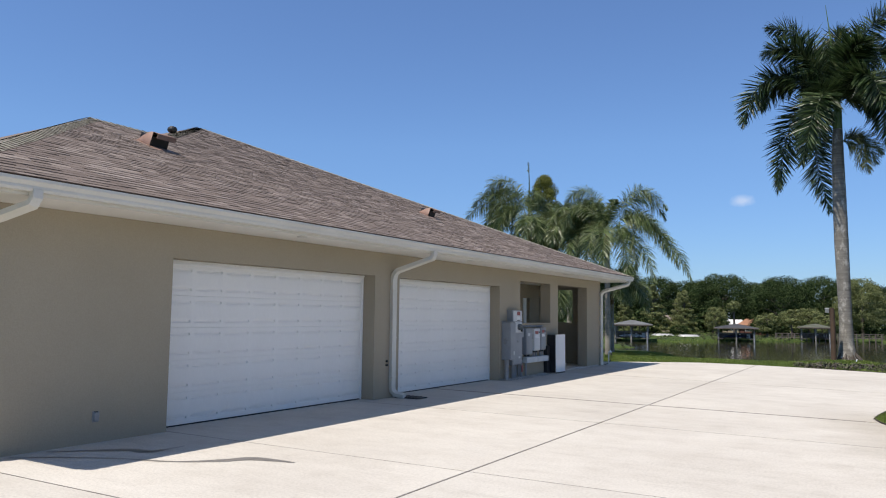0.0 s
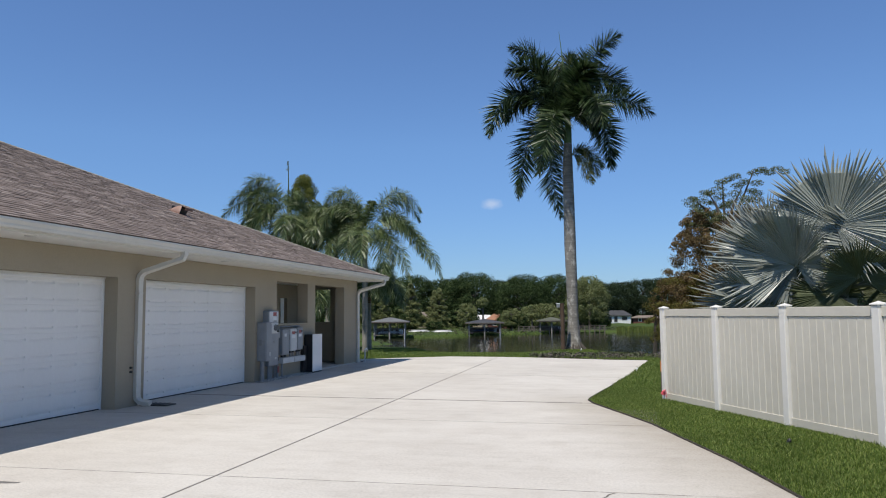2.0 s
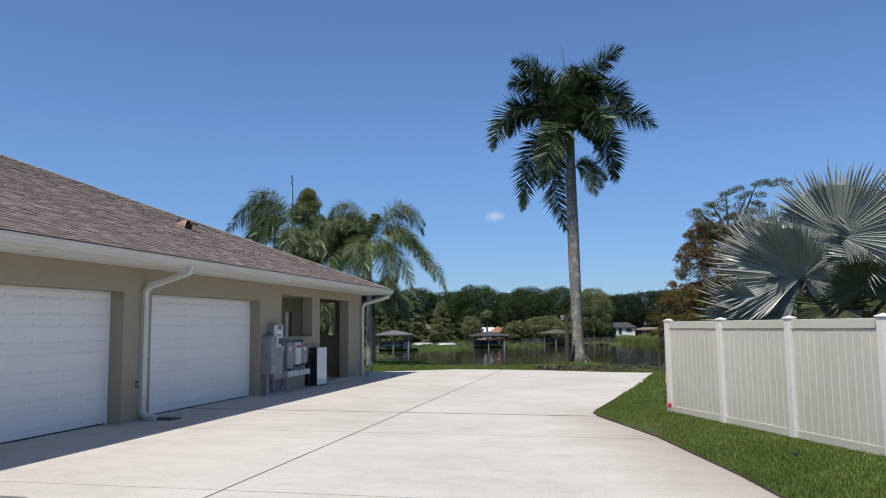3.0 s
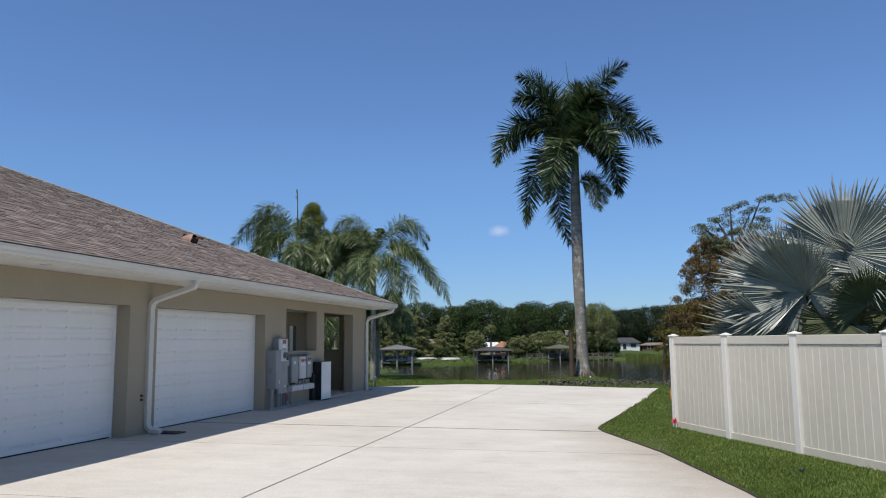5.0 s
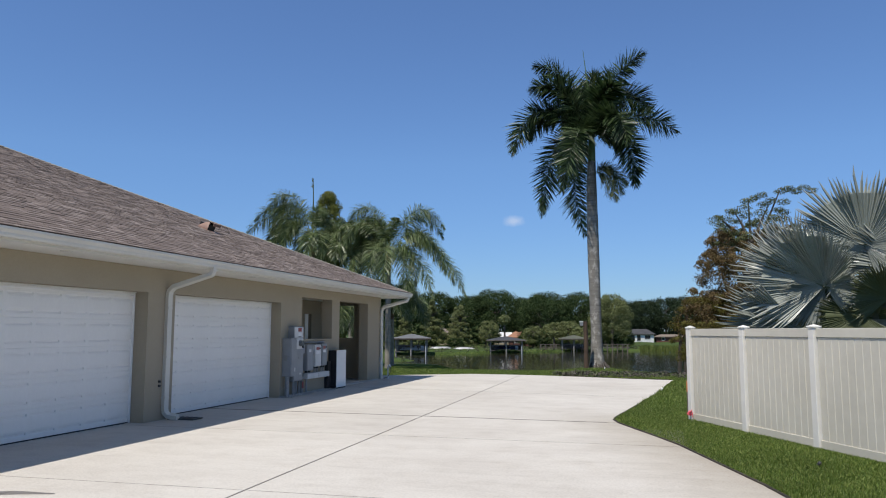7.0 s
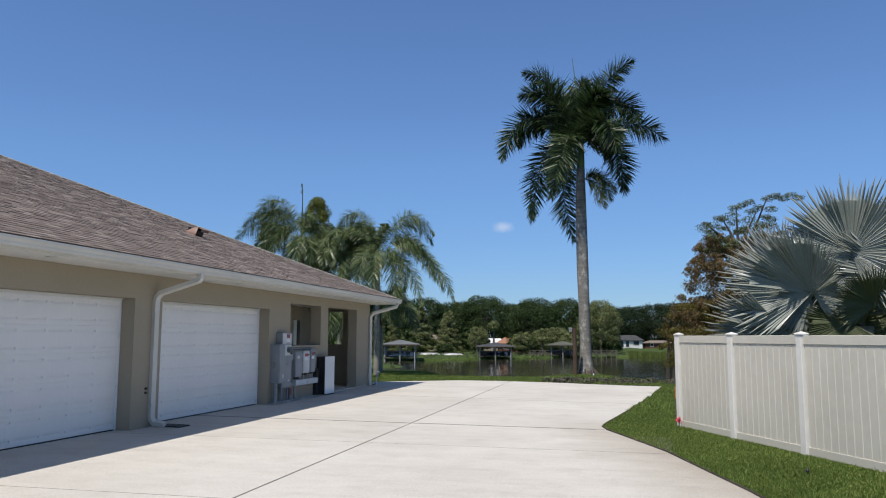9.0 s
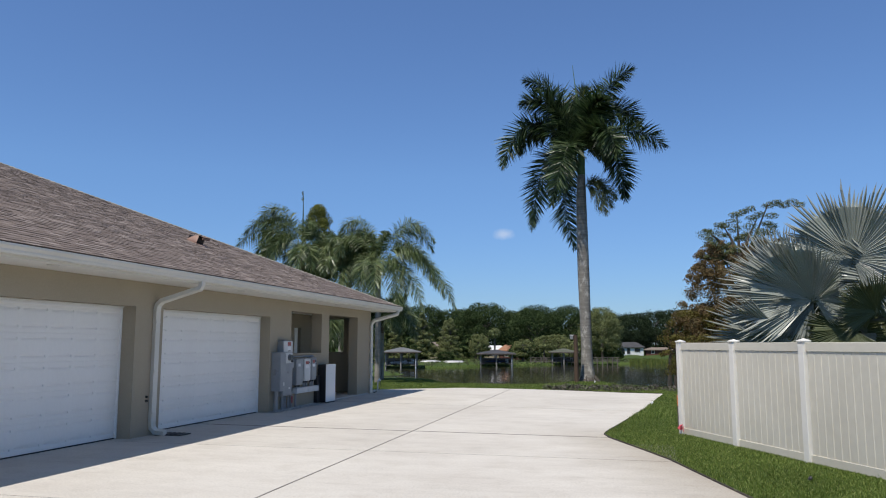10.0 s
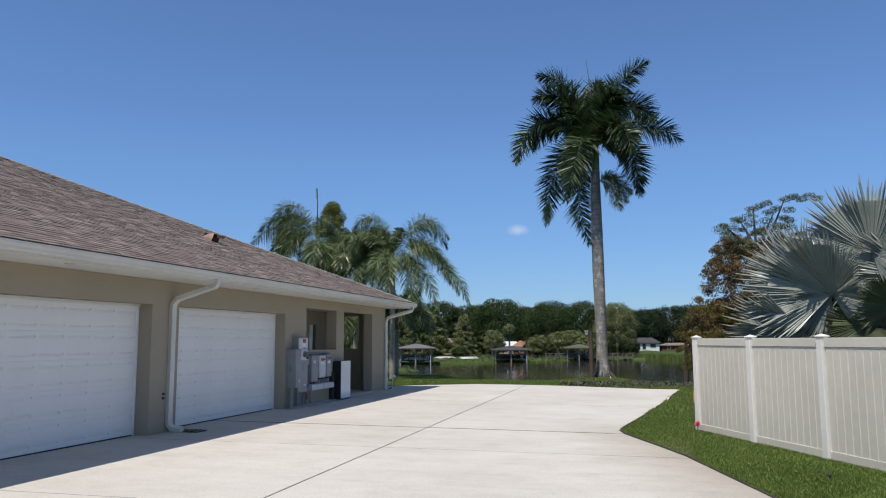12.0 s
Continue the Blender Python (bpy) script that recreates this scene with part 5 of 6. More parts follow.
# far bank: dark oaks, paler cypresses, low shrubs
oak_a = tree("oak_tree", "large dark green oak on the far lake bank", "oak", 13.0, 6.6, "oak", 41, 0.32, 150, 190, group="oaks on the far bank")
put(oak_a, [(-61, 181, 0, 1, 0.95), (-49, 183, 50, 1.05, 1.0), (-33.8, 187, 100, 1.15, 1.04), (-13, 193, 160, 1, 1.0), (-70, 176, 20, 1.1, 0.98), (-19, 171, 210, 0.95, 0.93)])
oak_b = tree("oak_tree", "broad round-headed dark oak on the far lake bank", "oak", 12.6, 6.0, "oak", 43, 0.32, 140, 190, group="oaks on the far bank")
put(oak_b, [(-55.5, 182, 0, 1, 0.95), (-43.5, 195, 70, 1.1, 1.0), (-27.5, 202, 130, 1.1, 1.0), (-9, 196, 200, 0.9, 0.95), (-39, 190, 250, 1.0, 0.96), (-22.5, 186, 10, 0.9, 0.92), (-78, 172, 30, 1.1, 1)])
oak_c = tree("oak_tree", "hazy distant oak in the tree belt beyond the lake", "far_leaf", 14.0, 7.0, "oak", 47, 0.42, 170, 110, group="distant tree belt")
put(oak_c, [(-1, 247, 0, 0.9, 0.9), (3, 249, 80, 0.9, 0.94), (9.7, 251, 30, 0.95, 1.0), (16.5, 257, 120, 1, 1.04), (25.4, 254, 190, 1, 1.0), (35.9, 257, 240, 1.05, 1.0), (48, 260, 20, 1.1, 1.0),
            (62, 264, 70, 1.1, 1.0), (78, 262, 140, 1.1, 1.0), (-6, 255, 10, 1, 0.98), (96, 262, 20, 1.1, 1.05), (118, 262, 90, 1.2, 1.0)])
cyp_a = tree("cypress_tree", "soft green cypress standing on the far bank", "cypress", 8.0, 2.3, "cone", 51, 0.17, 210, 120, group="cypresses on the far bank")
put(cyp_a, [(-35.4, 154.9, 0, 1.28, 1.13), (-41.5, 154.3, 60, 1.46, 1.28), (-44, 143.5, 120, 1.22, 1.00), (-46.3, 139.1, 200, 1.34, 1.04), (-49.3, 142.2, 20, 1.34, 1.16), (-38.2, 162.6, 250, 1.34, 1.10)])
cyp_b = tree("cypress_tree", "full pale green tree behind the palm trunk on the far bank", "cypress", 12.4, 4.2, "oak", 53, 0.25, 190, 130, group="cypresses on the far bank")
put(cyp_b, [(-4.7, 169, 0, 0.95, 0.97), (-6.8, 172, 90, 0.75, 0.8)])
bush = tree("shrub", "rounded yellow-green shrub on the far bank", "cypress", 5.2, 1.8, "oak", 57, 0.22, 100, 60, "shrub", "shrubs on the far bank")
put(bush, [(-29.6, 156, 0, 1.15, 1.15), (-16.5, 161, 70, 1.30, 1.10), (-13.5, 162, 10, 1.50, 1.15), (-20.5, 158, 140, 1.20, 0.95), (-10.5, 158, 30, 1.20, 0.90)])
bush_d = tree("shrub", "low dark shrub by the far houses", "oak", 3.6, 2.0, "oak", 59, 0.32, 70, 40, "shrub", "shrubs on the far bank")
put(bush_d, [(-22.5, 165, 0, 1.00, 1.00), (-19.3, 160, 40, 1.20, 1.00), (-39.1, 172, 90, 1.15, 0.92), (-35.7, 151.9, 120, 0.92, 0.57), (-48.9, 146.4, 20, 1.72, 1.15), (-42.1, 153.7, 60, 1.26, 1.03), (-46.4, 174.5, 60, 1.49, 1.26), (-16.5, 173.2, 80, 1.03, 0.80), (-10.4, 183, 20, 1.49, 1.03), (-6.8, 185.4, 20, 1.38, 0.92), (-2.5, 170, 100, 1.30, 1.00), (-33, 170, 100, 1.80, 1.40), (-44, 160, 20, 2.00, 1.50)])

rb = np.random.default_rng(65)
bx, by = rb.uniform(-60, 10, 16000), rb.uniform(85, 185, 16000)
bz = ground_z(bx, by)
keep = (bz > WATER + 0.03) & (bz < WATER + 0.75)
bank = np.stack([bx[keep], by[keep], bz[keep] + 0.12], 1)[:1000]
v, f = leaf_cloud(bank, rb.uniform(0.22, 0.55, len(bank)), 40, 0.18, 64, 0.8)
tagged(raw("bank_brush", v, f, "olive", None, "low olive brush and weeds along the far bank"), "", "brush", "", "stuff")

rw = np.random.default_rng(66)
cs, rs = [], []
for k in range(900):
    x = rw.uniform(-110, 150)
    y = 206 + rw.uniform(0, 8) if x < -8 else 266 + rw.uniform(0, 8)
    cs.append((x, y, WATER + rw.uniform(0.3, 7.5)))
    rs.append(rw.uniform(1.2, 2.2))
v, f = leaf_cloud(cs, rs, 34, 0.95, 67, 0.8)
tagged(raw("woodland", v, f, "far_leaf", None, "dark woodland undergrowth behind the far trees"), "", "woodland", "", "stuff")

cab = thing("cabbage_palm", (0, 0, 0), "round-headed cabbage palm on the far bank", "palm tree", "cabbage palms")
part("trunk", tube([(0, 0, -0.3), (0.05, 0, 3.2), (0, 0, 5.4)], [0.22, 0.18, 0.16], 9), "tree_bark", cab)
rc = np.random.default_rng(61)
dv = rc.normal(size=(26, 3))
dv /= np.linalg.norm(dv, axis=1)[:, None]
v, f = leaf_cloud(np.array((0, 0, 5.9)) + dv * 0.75, np.full(26, 0.6), 40, 0.5, 62, 0.9)
raw("crown", v, f, "cypress", cab)
put(cab, [(-25.0, 148.4, 0, 1, 0.98), (-15.2, 148, 40, 0.85, 0.55)])

# autumn cypress on the near bank beside the fence
cyp = thing("bald_cypress", (5.0, 33.4, -0.3), "bald cypress turning rust brown with green flat-topped branches", "tree")
bm = limbed_trunk(7.6, 0.26, 0, 1.7, 71)
bmesh.ops.translate(bm, verts=bm.verts, vec=(5.0, 33.4, -0.3))
part("trunk", bm, "tree_bark", cyp)
rl = random.Random(71)
for k in range(14):
    a, h = k * 2.4 + rl.uniform(-0.3, 0.3), 0.84 + 0.35 * k
    root = Vector((5.0, 33.4, h))
    end = root + Vector((1.7 * math.cos(a), 1.7 * math.sin(a), 1.7 * rl.uniform(0.25, 0.7)))
    part("limb", tube([root, root.lerp(end, 0.5) + Vector((0, 0, 0.17)), end], [0.11, 0.07, 0.02], 6), "tree_bark", cyp)
rc = np.random.default_rng(72)


def cypress_clumps(n, z0, z1, radius_at, cx, cy, size):
    out, rad = [], []
    for _ in range(n):
        z = rc.uniform(z0, z1)
        R = radius_at(z)
        a = rc.uniform(0, 2 * math.pi)
        q = R * rc.uniform(0.2, 1) ** 0.5
        out.append((cx + q * math.cos(a), cy + q * math.sin(a), z + 0.12 * math.sin(a * 5)))
        rad.append(size * rc.uniform(0.6, 1.2))
    return out, rad


c1, r1 = cypress_clumps(760, 0.6, 5.8, lambda z: 3.0 - 0.36 * max(0, z - 2.4) - 0.35 * max(0, 2.2 - z), 5.1, 33.4, 0.27)
v, f = leaf_cloud(c1, r1, 130, 0.075, 73, 0.75)
raw("rust_crown", v, f, "rust", cyp, "rust-brown autumn needles")
c4, r4 = cypress_clumps(330, 0.4, 3.1, lambda z: 3.25 - 0.25 * abs(z - 1.6), 4.9, 33.2, 0.27)
v, f = leaf_cloud(c4, r4, 120, 0.075, 76, 0.7)
raw("lower_crown", v, f, "gold", cyp, "yellowing lower needles")
c2, r2 = cypress_clumps(46, 5.2, 6.7, lambda z: 1.9 - 0.3 * (z - 5.2), 5.2, 33.4, 0.36)
c3 = [(4.9 + 0.33 * i, 33.3 + 0.3 * math.sin(i), 7.15 + 0.14 * (i % 3)) for i in range(4)] + [(6.3 + 0.3 * i, 33.6, 7.55 + 0.12 * (i % 2)) for i in range(5)] + [(5.6, 33.4, 7.0), (6.4, 33.5, 7.1), (4.3, 33.3, 6.75)]
v, f = leaf_cloud(c2 + c3, list(r2) + [0.30] * len(c3), 200, 0.07, 74, 0.5)
raw("green_crown", v, f, "olive", cyp, "green upper needles")
for i, (px, pz) in enumerate(((5.0, 7.3), (6.3, 7.7), (4.4, 6.8), (5.8, 7.0))):
    part("top_limb", tube([(5.05, 33.4, 4.5 + 0.2 * i), ((5.05 + px) / 2, 33.45, 6.2), (px, 33.4, pz)], [0.08, 0.05, 0.015], 6), "tree_bark", cyp)
knees = thing("bald_cypress", (2.45, 33.2, -0.4), "two dark slender trunks at the near water edge", "tree")
for i, (x, h) in enumerate(((2.0, 1.7), (2.28, 2.4))):
    part("trunk", tube([(x, 33.2 + 0.3 * i, -0.6), (x + 0.03, 33.2 + 0.3 * i, 0.5), (x + 0.1, 33.3, h)], [0.11, 0.08, 0.05], 8), "tree_bark", knees)
v, f = leaf_cloud([(2.2, 33.3, 1.6), (2.5, 33.4, 2.0), (2.15, 33.2, 2.3), (2.7, 33.3, 1.5)], [0.4, 0.5, 0.4, 0.35], 90, 0.14, 75, 1.2)
raw("crown", v, f, "rust", knees)


# silver fan palm behind the fence
def fan_leaf(hub, axis, normal, R, spread, n=38, seed=0, vee=0.15, cup=0.12):
    """A pleated fan, whole to two thirds of its reach, split beyond into narrow tips; the halves rise to either side of the midrib by vee."""
    r = np.random.default_rng(seed)
    h = np.array(hub, float)
    ax = np.array(axis, float)
    ax /= np.linalg.norm(ax)
    nm = np.array(normal, float)
    nm -= ax * nm.dot(ax)
    nm /= np.linalg.norm(nm)
    sd = np.cross(nm, ax)
    A = radians(spread)
    verts, faces = [], []

    def at(theta, rad, off):
        bend = cup * R * (rad / R) ** 2 + vee * rad * abs(math.sin(theta)) ** 1.3
        return h + (ax * math.cos(theta) + sd * math.sin(theta)) * rad + nm * (off + bend)

    step = A / n
    slow = r.uniform(0, 6.28)
    wave = [0.09 * R * math.sin(k * 0.55 + slow) * r.uniform(0.4, 1.2) for k in range(n + 1)]
    rings = []
    for f in (0.03, 0.30, 0.50, 0.68):
        rings.append(len(verts))
        for k in range(2 * n + 1):
            theta = -A / 2 + k * step / 2
            edge = 1 - 0.20 * (abs(theta) / (A / 2)) ** 3
            rad = R * edge * f
            ridge = rad * step * (0.52 if k % 2 else -0.16) * (0.8 + 0.5 * math.sin(k * 1.7 + slow))
            verts.append(at(theta, rad, ridge + wave[k // 2] * f * f))
    for a, b in zip(rings, rings[1:]):
        for k in range(2 * n):
            faces.append((a + k, a + k + 1, b + k + 1, b + k))
    for i in range(n):
        theta = -A / 2 + (i + 0.5) * step
        edge = 1 - 0.20 * (abs(theta) / (A / 2)) ** 3
        reach = R * edge * r.uniform(0.84, 1.07)
        droop = R * r.uniform(-0.17, 0.06)
        lean = theta + r.uniform(-0.35, 0.35) * step
        b = len(verts)
        o = rings[-1] + 2 * i
        fold = reach * step * 0.42
        verts += [at(lean - step * 0.27, reach * 0.86, wave[i] * 0.7 + droop * 0.35), at(lean, reach * 0.86, fold + wave[i] * 0.7 + droop * 0.35), at(lean + step * 0.27, reach * 0.86, wave[i] * 0.7 + droop * 0.35),
                  at(lean + r.uniform(-0.2, 0.2) * step, reach, wave[i] + droop)]
        faces += [(o, o + 1, b + 1, b), (o + 1, o + 2, b + 2, b + 1), (b, b + 1, b + 3), (b + 1, b + 2, b + 3)]
    return verts, faces


bis = thing("fan_palm", (5.75, 19.6, -0.05), "silver-blue fan palm with huge stiff pleated leaves behind the fence", "palm tree")
part("trunk", rings_trunk([(5.75, 19.6, -0.3), (5.75, 19.6, 1.0), (5.75, 19.6, 2.0)], [0.34, 0.30, 0.22], 14, 0.05), "queen_bark", bis)
leaves = [  # hub, axis, normal, reach, spread, rise of the halves, material
    ((5.37, 18.8, 3.67), (0.0, -0.14, 1), (-0.45, -1, 0.0), 1.75, 325, 0.24, "silver"),
    ((4.49, 18.8, 2.75), (-0.93, -0.10, 0.36), (-0.42, -1, -0.02), 2.05, 128, 0.34, "silver"),
    ((4.47, 18.75, 2.75), (0.15, -0.45, 1), (-0.85, -0.8, -0.45), 1.32, 75, 0.15, "silver"),
    ((4.49, 18.85, 2.74), (-0.75, -0.05, -0.7), (-0.2, -0.95, -0.5), 1.25, 105, 0.05, "silver"),
    ((4.52, 18.8, 2.73), (1, -0.1, -0.15), (-0.1, -1, -0.2), 0.80, 110, 0.2, "silver"),
    ((3.97, 18.8, 1.78), (-1, -0.1, 0.36), (-0.1, -0.9, -0.15), 1.98, 58, 0.40, "silver"),
    ((5.73, 18.6, 2.45), (-0.15, -0.45, 0.9), (-0.1, -0.9, -0.5), 1.0, 265, 0.16, "olive_blade"),
    ((6.32, 18.6, 3.05), (0.12, -0.2, 1), (-0.7, -1, -0.4), 1.7, 250, 0.22, "silver"),
    ((6.95, 18.6, 2.6), (0.9, -0.1, 0.45), (-0.2, -1, 0.3), 1.7, 240, 0.15, "silver"),
    ((7.0, 19.2, 3.9), (0.7, 0.3, 0.9), (-0.5, -0.8, 0.5), 1.7, 280, 0.15, "silver"),
    ((5.3, 20.6, 3.3), (-0.5, 0.7, 0.8), (0.2, -0.8, 0.7), 1.6, 280, 0.15, "silver"),
    ((6.2, 20.8, 3.6), (0.3, 0.9, 0.7), (0.0, -0.7, 0.9), 1.7, 280, 0.15, "silver"),
    ((4.9, 19.8, 2.3), (-0.9, 0.5, 0.3), (-0.3, -0.5, 0.9), 1.6, 200, 0.15, "silver"),
    ((6.4, 18.6, 2.0), (0.6, -0.3, -0.5), (-0.1, -0.9, 0.3), 1.2, 160, 0.15, "olive_blade"),
    ((5.2, 18.8, 2.1), (-0.5, -0.2, -0.7), (-0.3, -0.9, 0.1), 1.1, 170, 0.15, "olive_blade"),
    ((5.1, 19.9, 1.95), (-0.2, 0.2, 1), (-0.3, -1, 0.1), 1.3, 300, 0.15, "olive_blade"),
    ((6.2, 20.0, 2.1), (0.2, 0.2, 1), (-0.2, -1, 0.1), 1.5, 300, 0.15, "olive_blade"),
    ((4.2, 19.6, 3.0), (-0.55, 0.3, 0.75), (-0.6, -0.8, 0.0), 1.75, 120, 0.2, "silver"),
]
for i, (hub, ax, nm, R, sp, vee, mt) in enumerate(leaves):
    v, f = fan_leaf(hub, ax, nm, R, sp, int(sp / (2.4 if sp < 150 else 3.3)), 80 + i, vee)
    leaf = raw("fan_leaf", v, f, mt, bis)
    base = Vector((5.75, 19.6, 2.0 + 0.02 * i))
    hv = Vector(hub)
    mid = base.lerp(hv, 0.55) + Vector((0, 0, 0.18))
    part("stalk", tube([base, mid, hv, hv + Vector(ax).normalized() * R * 0.10], [0.05, 0.04, 0.03, 0.01], 8), "petiole", leaf, "pale leaf stalk")

# ---------------------------------------------------------------- shore line things
post = thing("dock_post", (-2.12, 37.6, -0.1), "dark brown wooden post with a pale lantern box beside the palm", "post")
part("pole", tube([(-2.10, 37.6, -0.4), (-2.10, 37.6, 1.2), (-2.12, 37.6, 2.2)], [0.12, 0.11, 0.10], 10), "brown_wood", post)
part("lantern", box(-2.38, -2.23, 37.53, 37.67, 1.98, 2.16, 0.015), "grey_box", post, "pale lantern box")
part("lantern_cap", box(-2.40, -2.21, 37.51, 37.69, 2.163, 2.20, 0.012), "pale_box", post)
part("bracket", box(-2.24, -2.09, 37.58, 37.62, 1.98, 2.03), "brown_wood", post)
for i, (x, y, h) in enumerate(((0.35, 40.5, 0.9), (1.45, 39.8, 1.0), (1.6, 39.9, 1.05), (2.55, 38.5, 1.3))):
    s = thing("mooring_stake", (x, y, WATER - 0.3), "short weathered stake standing in the shallow lake edge", "stake", "stakes at the lake edge")
    part("pole", tube([(x, y, WATER - 0.8), (x, y, WATER + 0.5), (x + 0.02, y, WATER + 0.9 + h)], [0.07, 0.065, 0.055], 8), "wood", s)

bed = np.random.default_rng(91)
cs, rs = [], []
while len(cs) < 95:
    x, y = bed.uniform(-3.0, 2.0), bed.uniform(28.6, 32.0)
    if y > 29.0 + 0.28 * abs(x - 1.2) * 0.6 and not inside(np.array([x]), np.array([y - 0.25]), DRIVE)[0]:
        cs.append((x, y, 0.0 + bed.uniform(0, 0.06)))
        rs.append(bed.uniform(0.10, 0.18))
v, f = leaf_cloud(cs, rs, 34, 0.10, 92, 0.6)
tagged(raw("ground_cover", v, f, "olive", None, "low dark ground cover planting at the driveway end"), "", "plants", "", "stuff")
v, f = leaf_cloud([(c[0] + 0.1, c[1] - 0.1, 0.03) for c in cs], [0.22] * len(cs), 26, 0.10, 93, 0.5)
tagged(raw("dry_leaf_litter", v, f, "tree_bark", None, "dry brown leaf litter among the ground cover"), "", "leaf litter", "", "stuff")


def boathouse(name_label, w, d, h, roof_mat, seed, boat=None):
    r = random.Random(seed)
    b = thing("boathouse", (0, 0, 0), name_label, "boathouse", "boathouses on the far bank")
    hw, hd = w / 2, d / 2
    for sx in (-0.92, 0, 0.92):
        for sy in (-0.92, 0.0, 0.92):
            if sx == 0 and sy == 0:
                continue
            part("post", tube([(sx * hw, sy * hd, -1.2), (sx * hw, sy * hd, h - 0.05)], 0.11, 8), "queen_bark", b, "pale weathered post")
    for y0, y1, x0, x1 in ((-hd, hd, -hw, -hw + 0.9), (-hd, hd, hw - 0.9, hw), (hd - 0.9, hd, -hw + 0.92, hw - 0.92)):
        part("deck", box(x0, x1, y0, y1, 0.45, 0.53), "wood", b)
    for yy in (-0.92 * hd, 0.92 * hd):
        part("rail", box(-hw, hw, yy - 0.04, yy + 0.04, 1.25, 1.37), "wood", b)
    part("beam", box(-hw, hw, -hd * 0.92 - 0.06, -hd * 0.92 + 0.06, h - 0.22, h - 0.04), "wood", b)
    bm = bmesh.new()
    e = 0.45
    lo = [bm.verts.new((sx * (hw + e), sy * (hd + e), h)) for sx, sy in ((-1, -1), (1, -1), (1, 1), (-1, 1))]
    lo2 = [bm.verts.new((v.co.x, v.co.y, h - 0.14)) for v in lo]
    rl = max(w - d, 0.6) / 2
    a, c = bm.verts.new((-rl, 0, h + 0.58)), bm.verts.new((rl, 0, h + 0.58))
    bm.faces.new((lo[0], lo[1], c, a))
    bm.faces.new((lo[2], lo[3], a, c))
    bm.faces.new((lo[1], lo[2], c))
    bm.faces.new((lo[3], lo[0], a))
    for k in range(4):
        bm.faces.new((lo[k], lo[(k + 1) % 4], lo2[(k + 1) % 4], lo2[k]))
    bm.faces.new(lo2)
    part("roof", bm, roof_mat, b)
    for sx in (-0.45, 0.45):
        part("lift_beam", box(sx * hw - 0.07, sx * hw + 0.07, -hd * 0.8, hd * 0.8, h - 0.5, h - 0.34), "brown_wood", b)
        for sy in (-0.6, 0.6):
            part("lift_cable", tube([(sx * hw, sy * hd, h - 0.4), (sx * hw, sy * hd, 0.7)], 0.03, 6), "black", b)
    # added dark board, stands in for the shade beneath the open roof
    part("shade_backing", box(-hw * 0.9, hw * 0.9, hd * 0.9, hd * 0.94, 0.55, 1.15), "brown_wood", b, "added dark backing standing in for shade under the roof")
    for sx, wd in ((0.55, 0.5), (0.15, 0.3)):
        part("locker", box(sx * hw, sx * hw + wd, hd * 0.45, hd * 0.75, 0.54, 1.0 + 0.5 * wd, 0.03), "pale_box", b, "pale deck locker")
    part("ladder", tube([(hw * 0.9, -hd - 0.05, -0.6), (hw * 0.9, -hd - 0.05, 1.3)], 0.05, 6), "pale_box", b)
    part("fascia", box(-hw - 0.46, hw + 0.46, -hd - 0.475, -hd - 0.455, h - 0.15, h - 0.01), "wood", b)
    part("storage_box", box(-hw * 0.85, -hw * 0.45, hd * 0.3, hd * 0.6, 0.54, 1.25, 0.03), "wood", b)
    return b


def boat_hull(name, x, y, z, length, beam, rz, mat, label, group=""):
    b = thing(name, (x, y, z), label, "boat", group)
    bm = bmesh.new()
    n = 12
    rows = []
    for i in range(n + 1):
        t = i / n * 2 - 1
        wv = beam / 2 * max(0.02, 1 - abs(t) ** 2.6) ** 0.7
        rows.append([bm.verts.new(Vector((t * length / 2, math.cos(a) * wv, 0.02 + math.sin(a) * 0.32 * max(0.12, 1 - 0.6 * t * t)))) for a in np.linspace(0, math.pi, 9)])
    for A, B in zip(rows, rows[1:]):
        for k in range(8):
            bm.faces.new((A[k], A[k + 1], B[k + 1], B[k]))
    bm.faces.new(rows[0])
    bm.faces.new(rows[-1])
    bmesh.ops.transform(bm, matrix=pose(x, y, z, 0, 0, rz), verts=bm.verts)
    part("hull", bm, mat, b, smooth=True)
    part("keel", box(-length * 0.4, length * 0.4, -0.03, 0.03, 0.33, 0.40, 0.01, pose(x, y, z, 0, 0, rz)), mat, b)


def at_pose(ob, x, y, z, rz, size):
    ob.matrix_basis = pose(x, y, z, 0, 0, rz) @ Matrix.Diagonal((size, size, size, 1))


at_pose(boathouse("grey-roofed open boathouse on posts at the far bank", 4.6, 4.4, 2.35, "grey_roof", 1), -36.0, 121.0, WATER, 14, 1.17)
at_pose(boathouse("dark-roofed open boathouse on posts sheltering a covered boat", 5.6, 5.0, 2.2, "dark_roof", 2), -22.3, 134.3, WATER, 10, 1.07)
at_pose(boathouse("mossy-roofed open boathouse on posts beside a pier", 4.5, 4.4, 2.35, "moss_roof", 3), -11.5, 149.0, WATER, 6, 1.07)
boat_hull("moored_boat", -35.9, 120.4, WATER + 0.8, 3.8, 1.9, 14, "boat_white", "white boat on the lift under the grey boathouse roof")
boat_hull("moored_boat", -11.5, 148.5, WATER + 0.75, 3.0, 1.7, 6, "wood", "brown boat on the lift under the mossy boathouse roof")
boat_hull("covered_boat", -22.2, 133.4, WATER + 0.8, 3.9, 1.9, 8, "boat_blue", "boat under a navy cover on the boathouse lift")
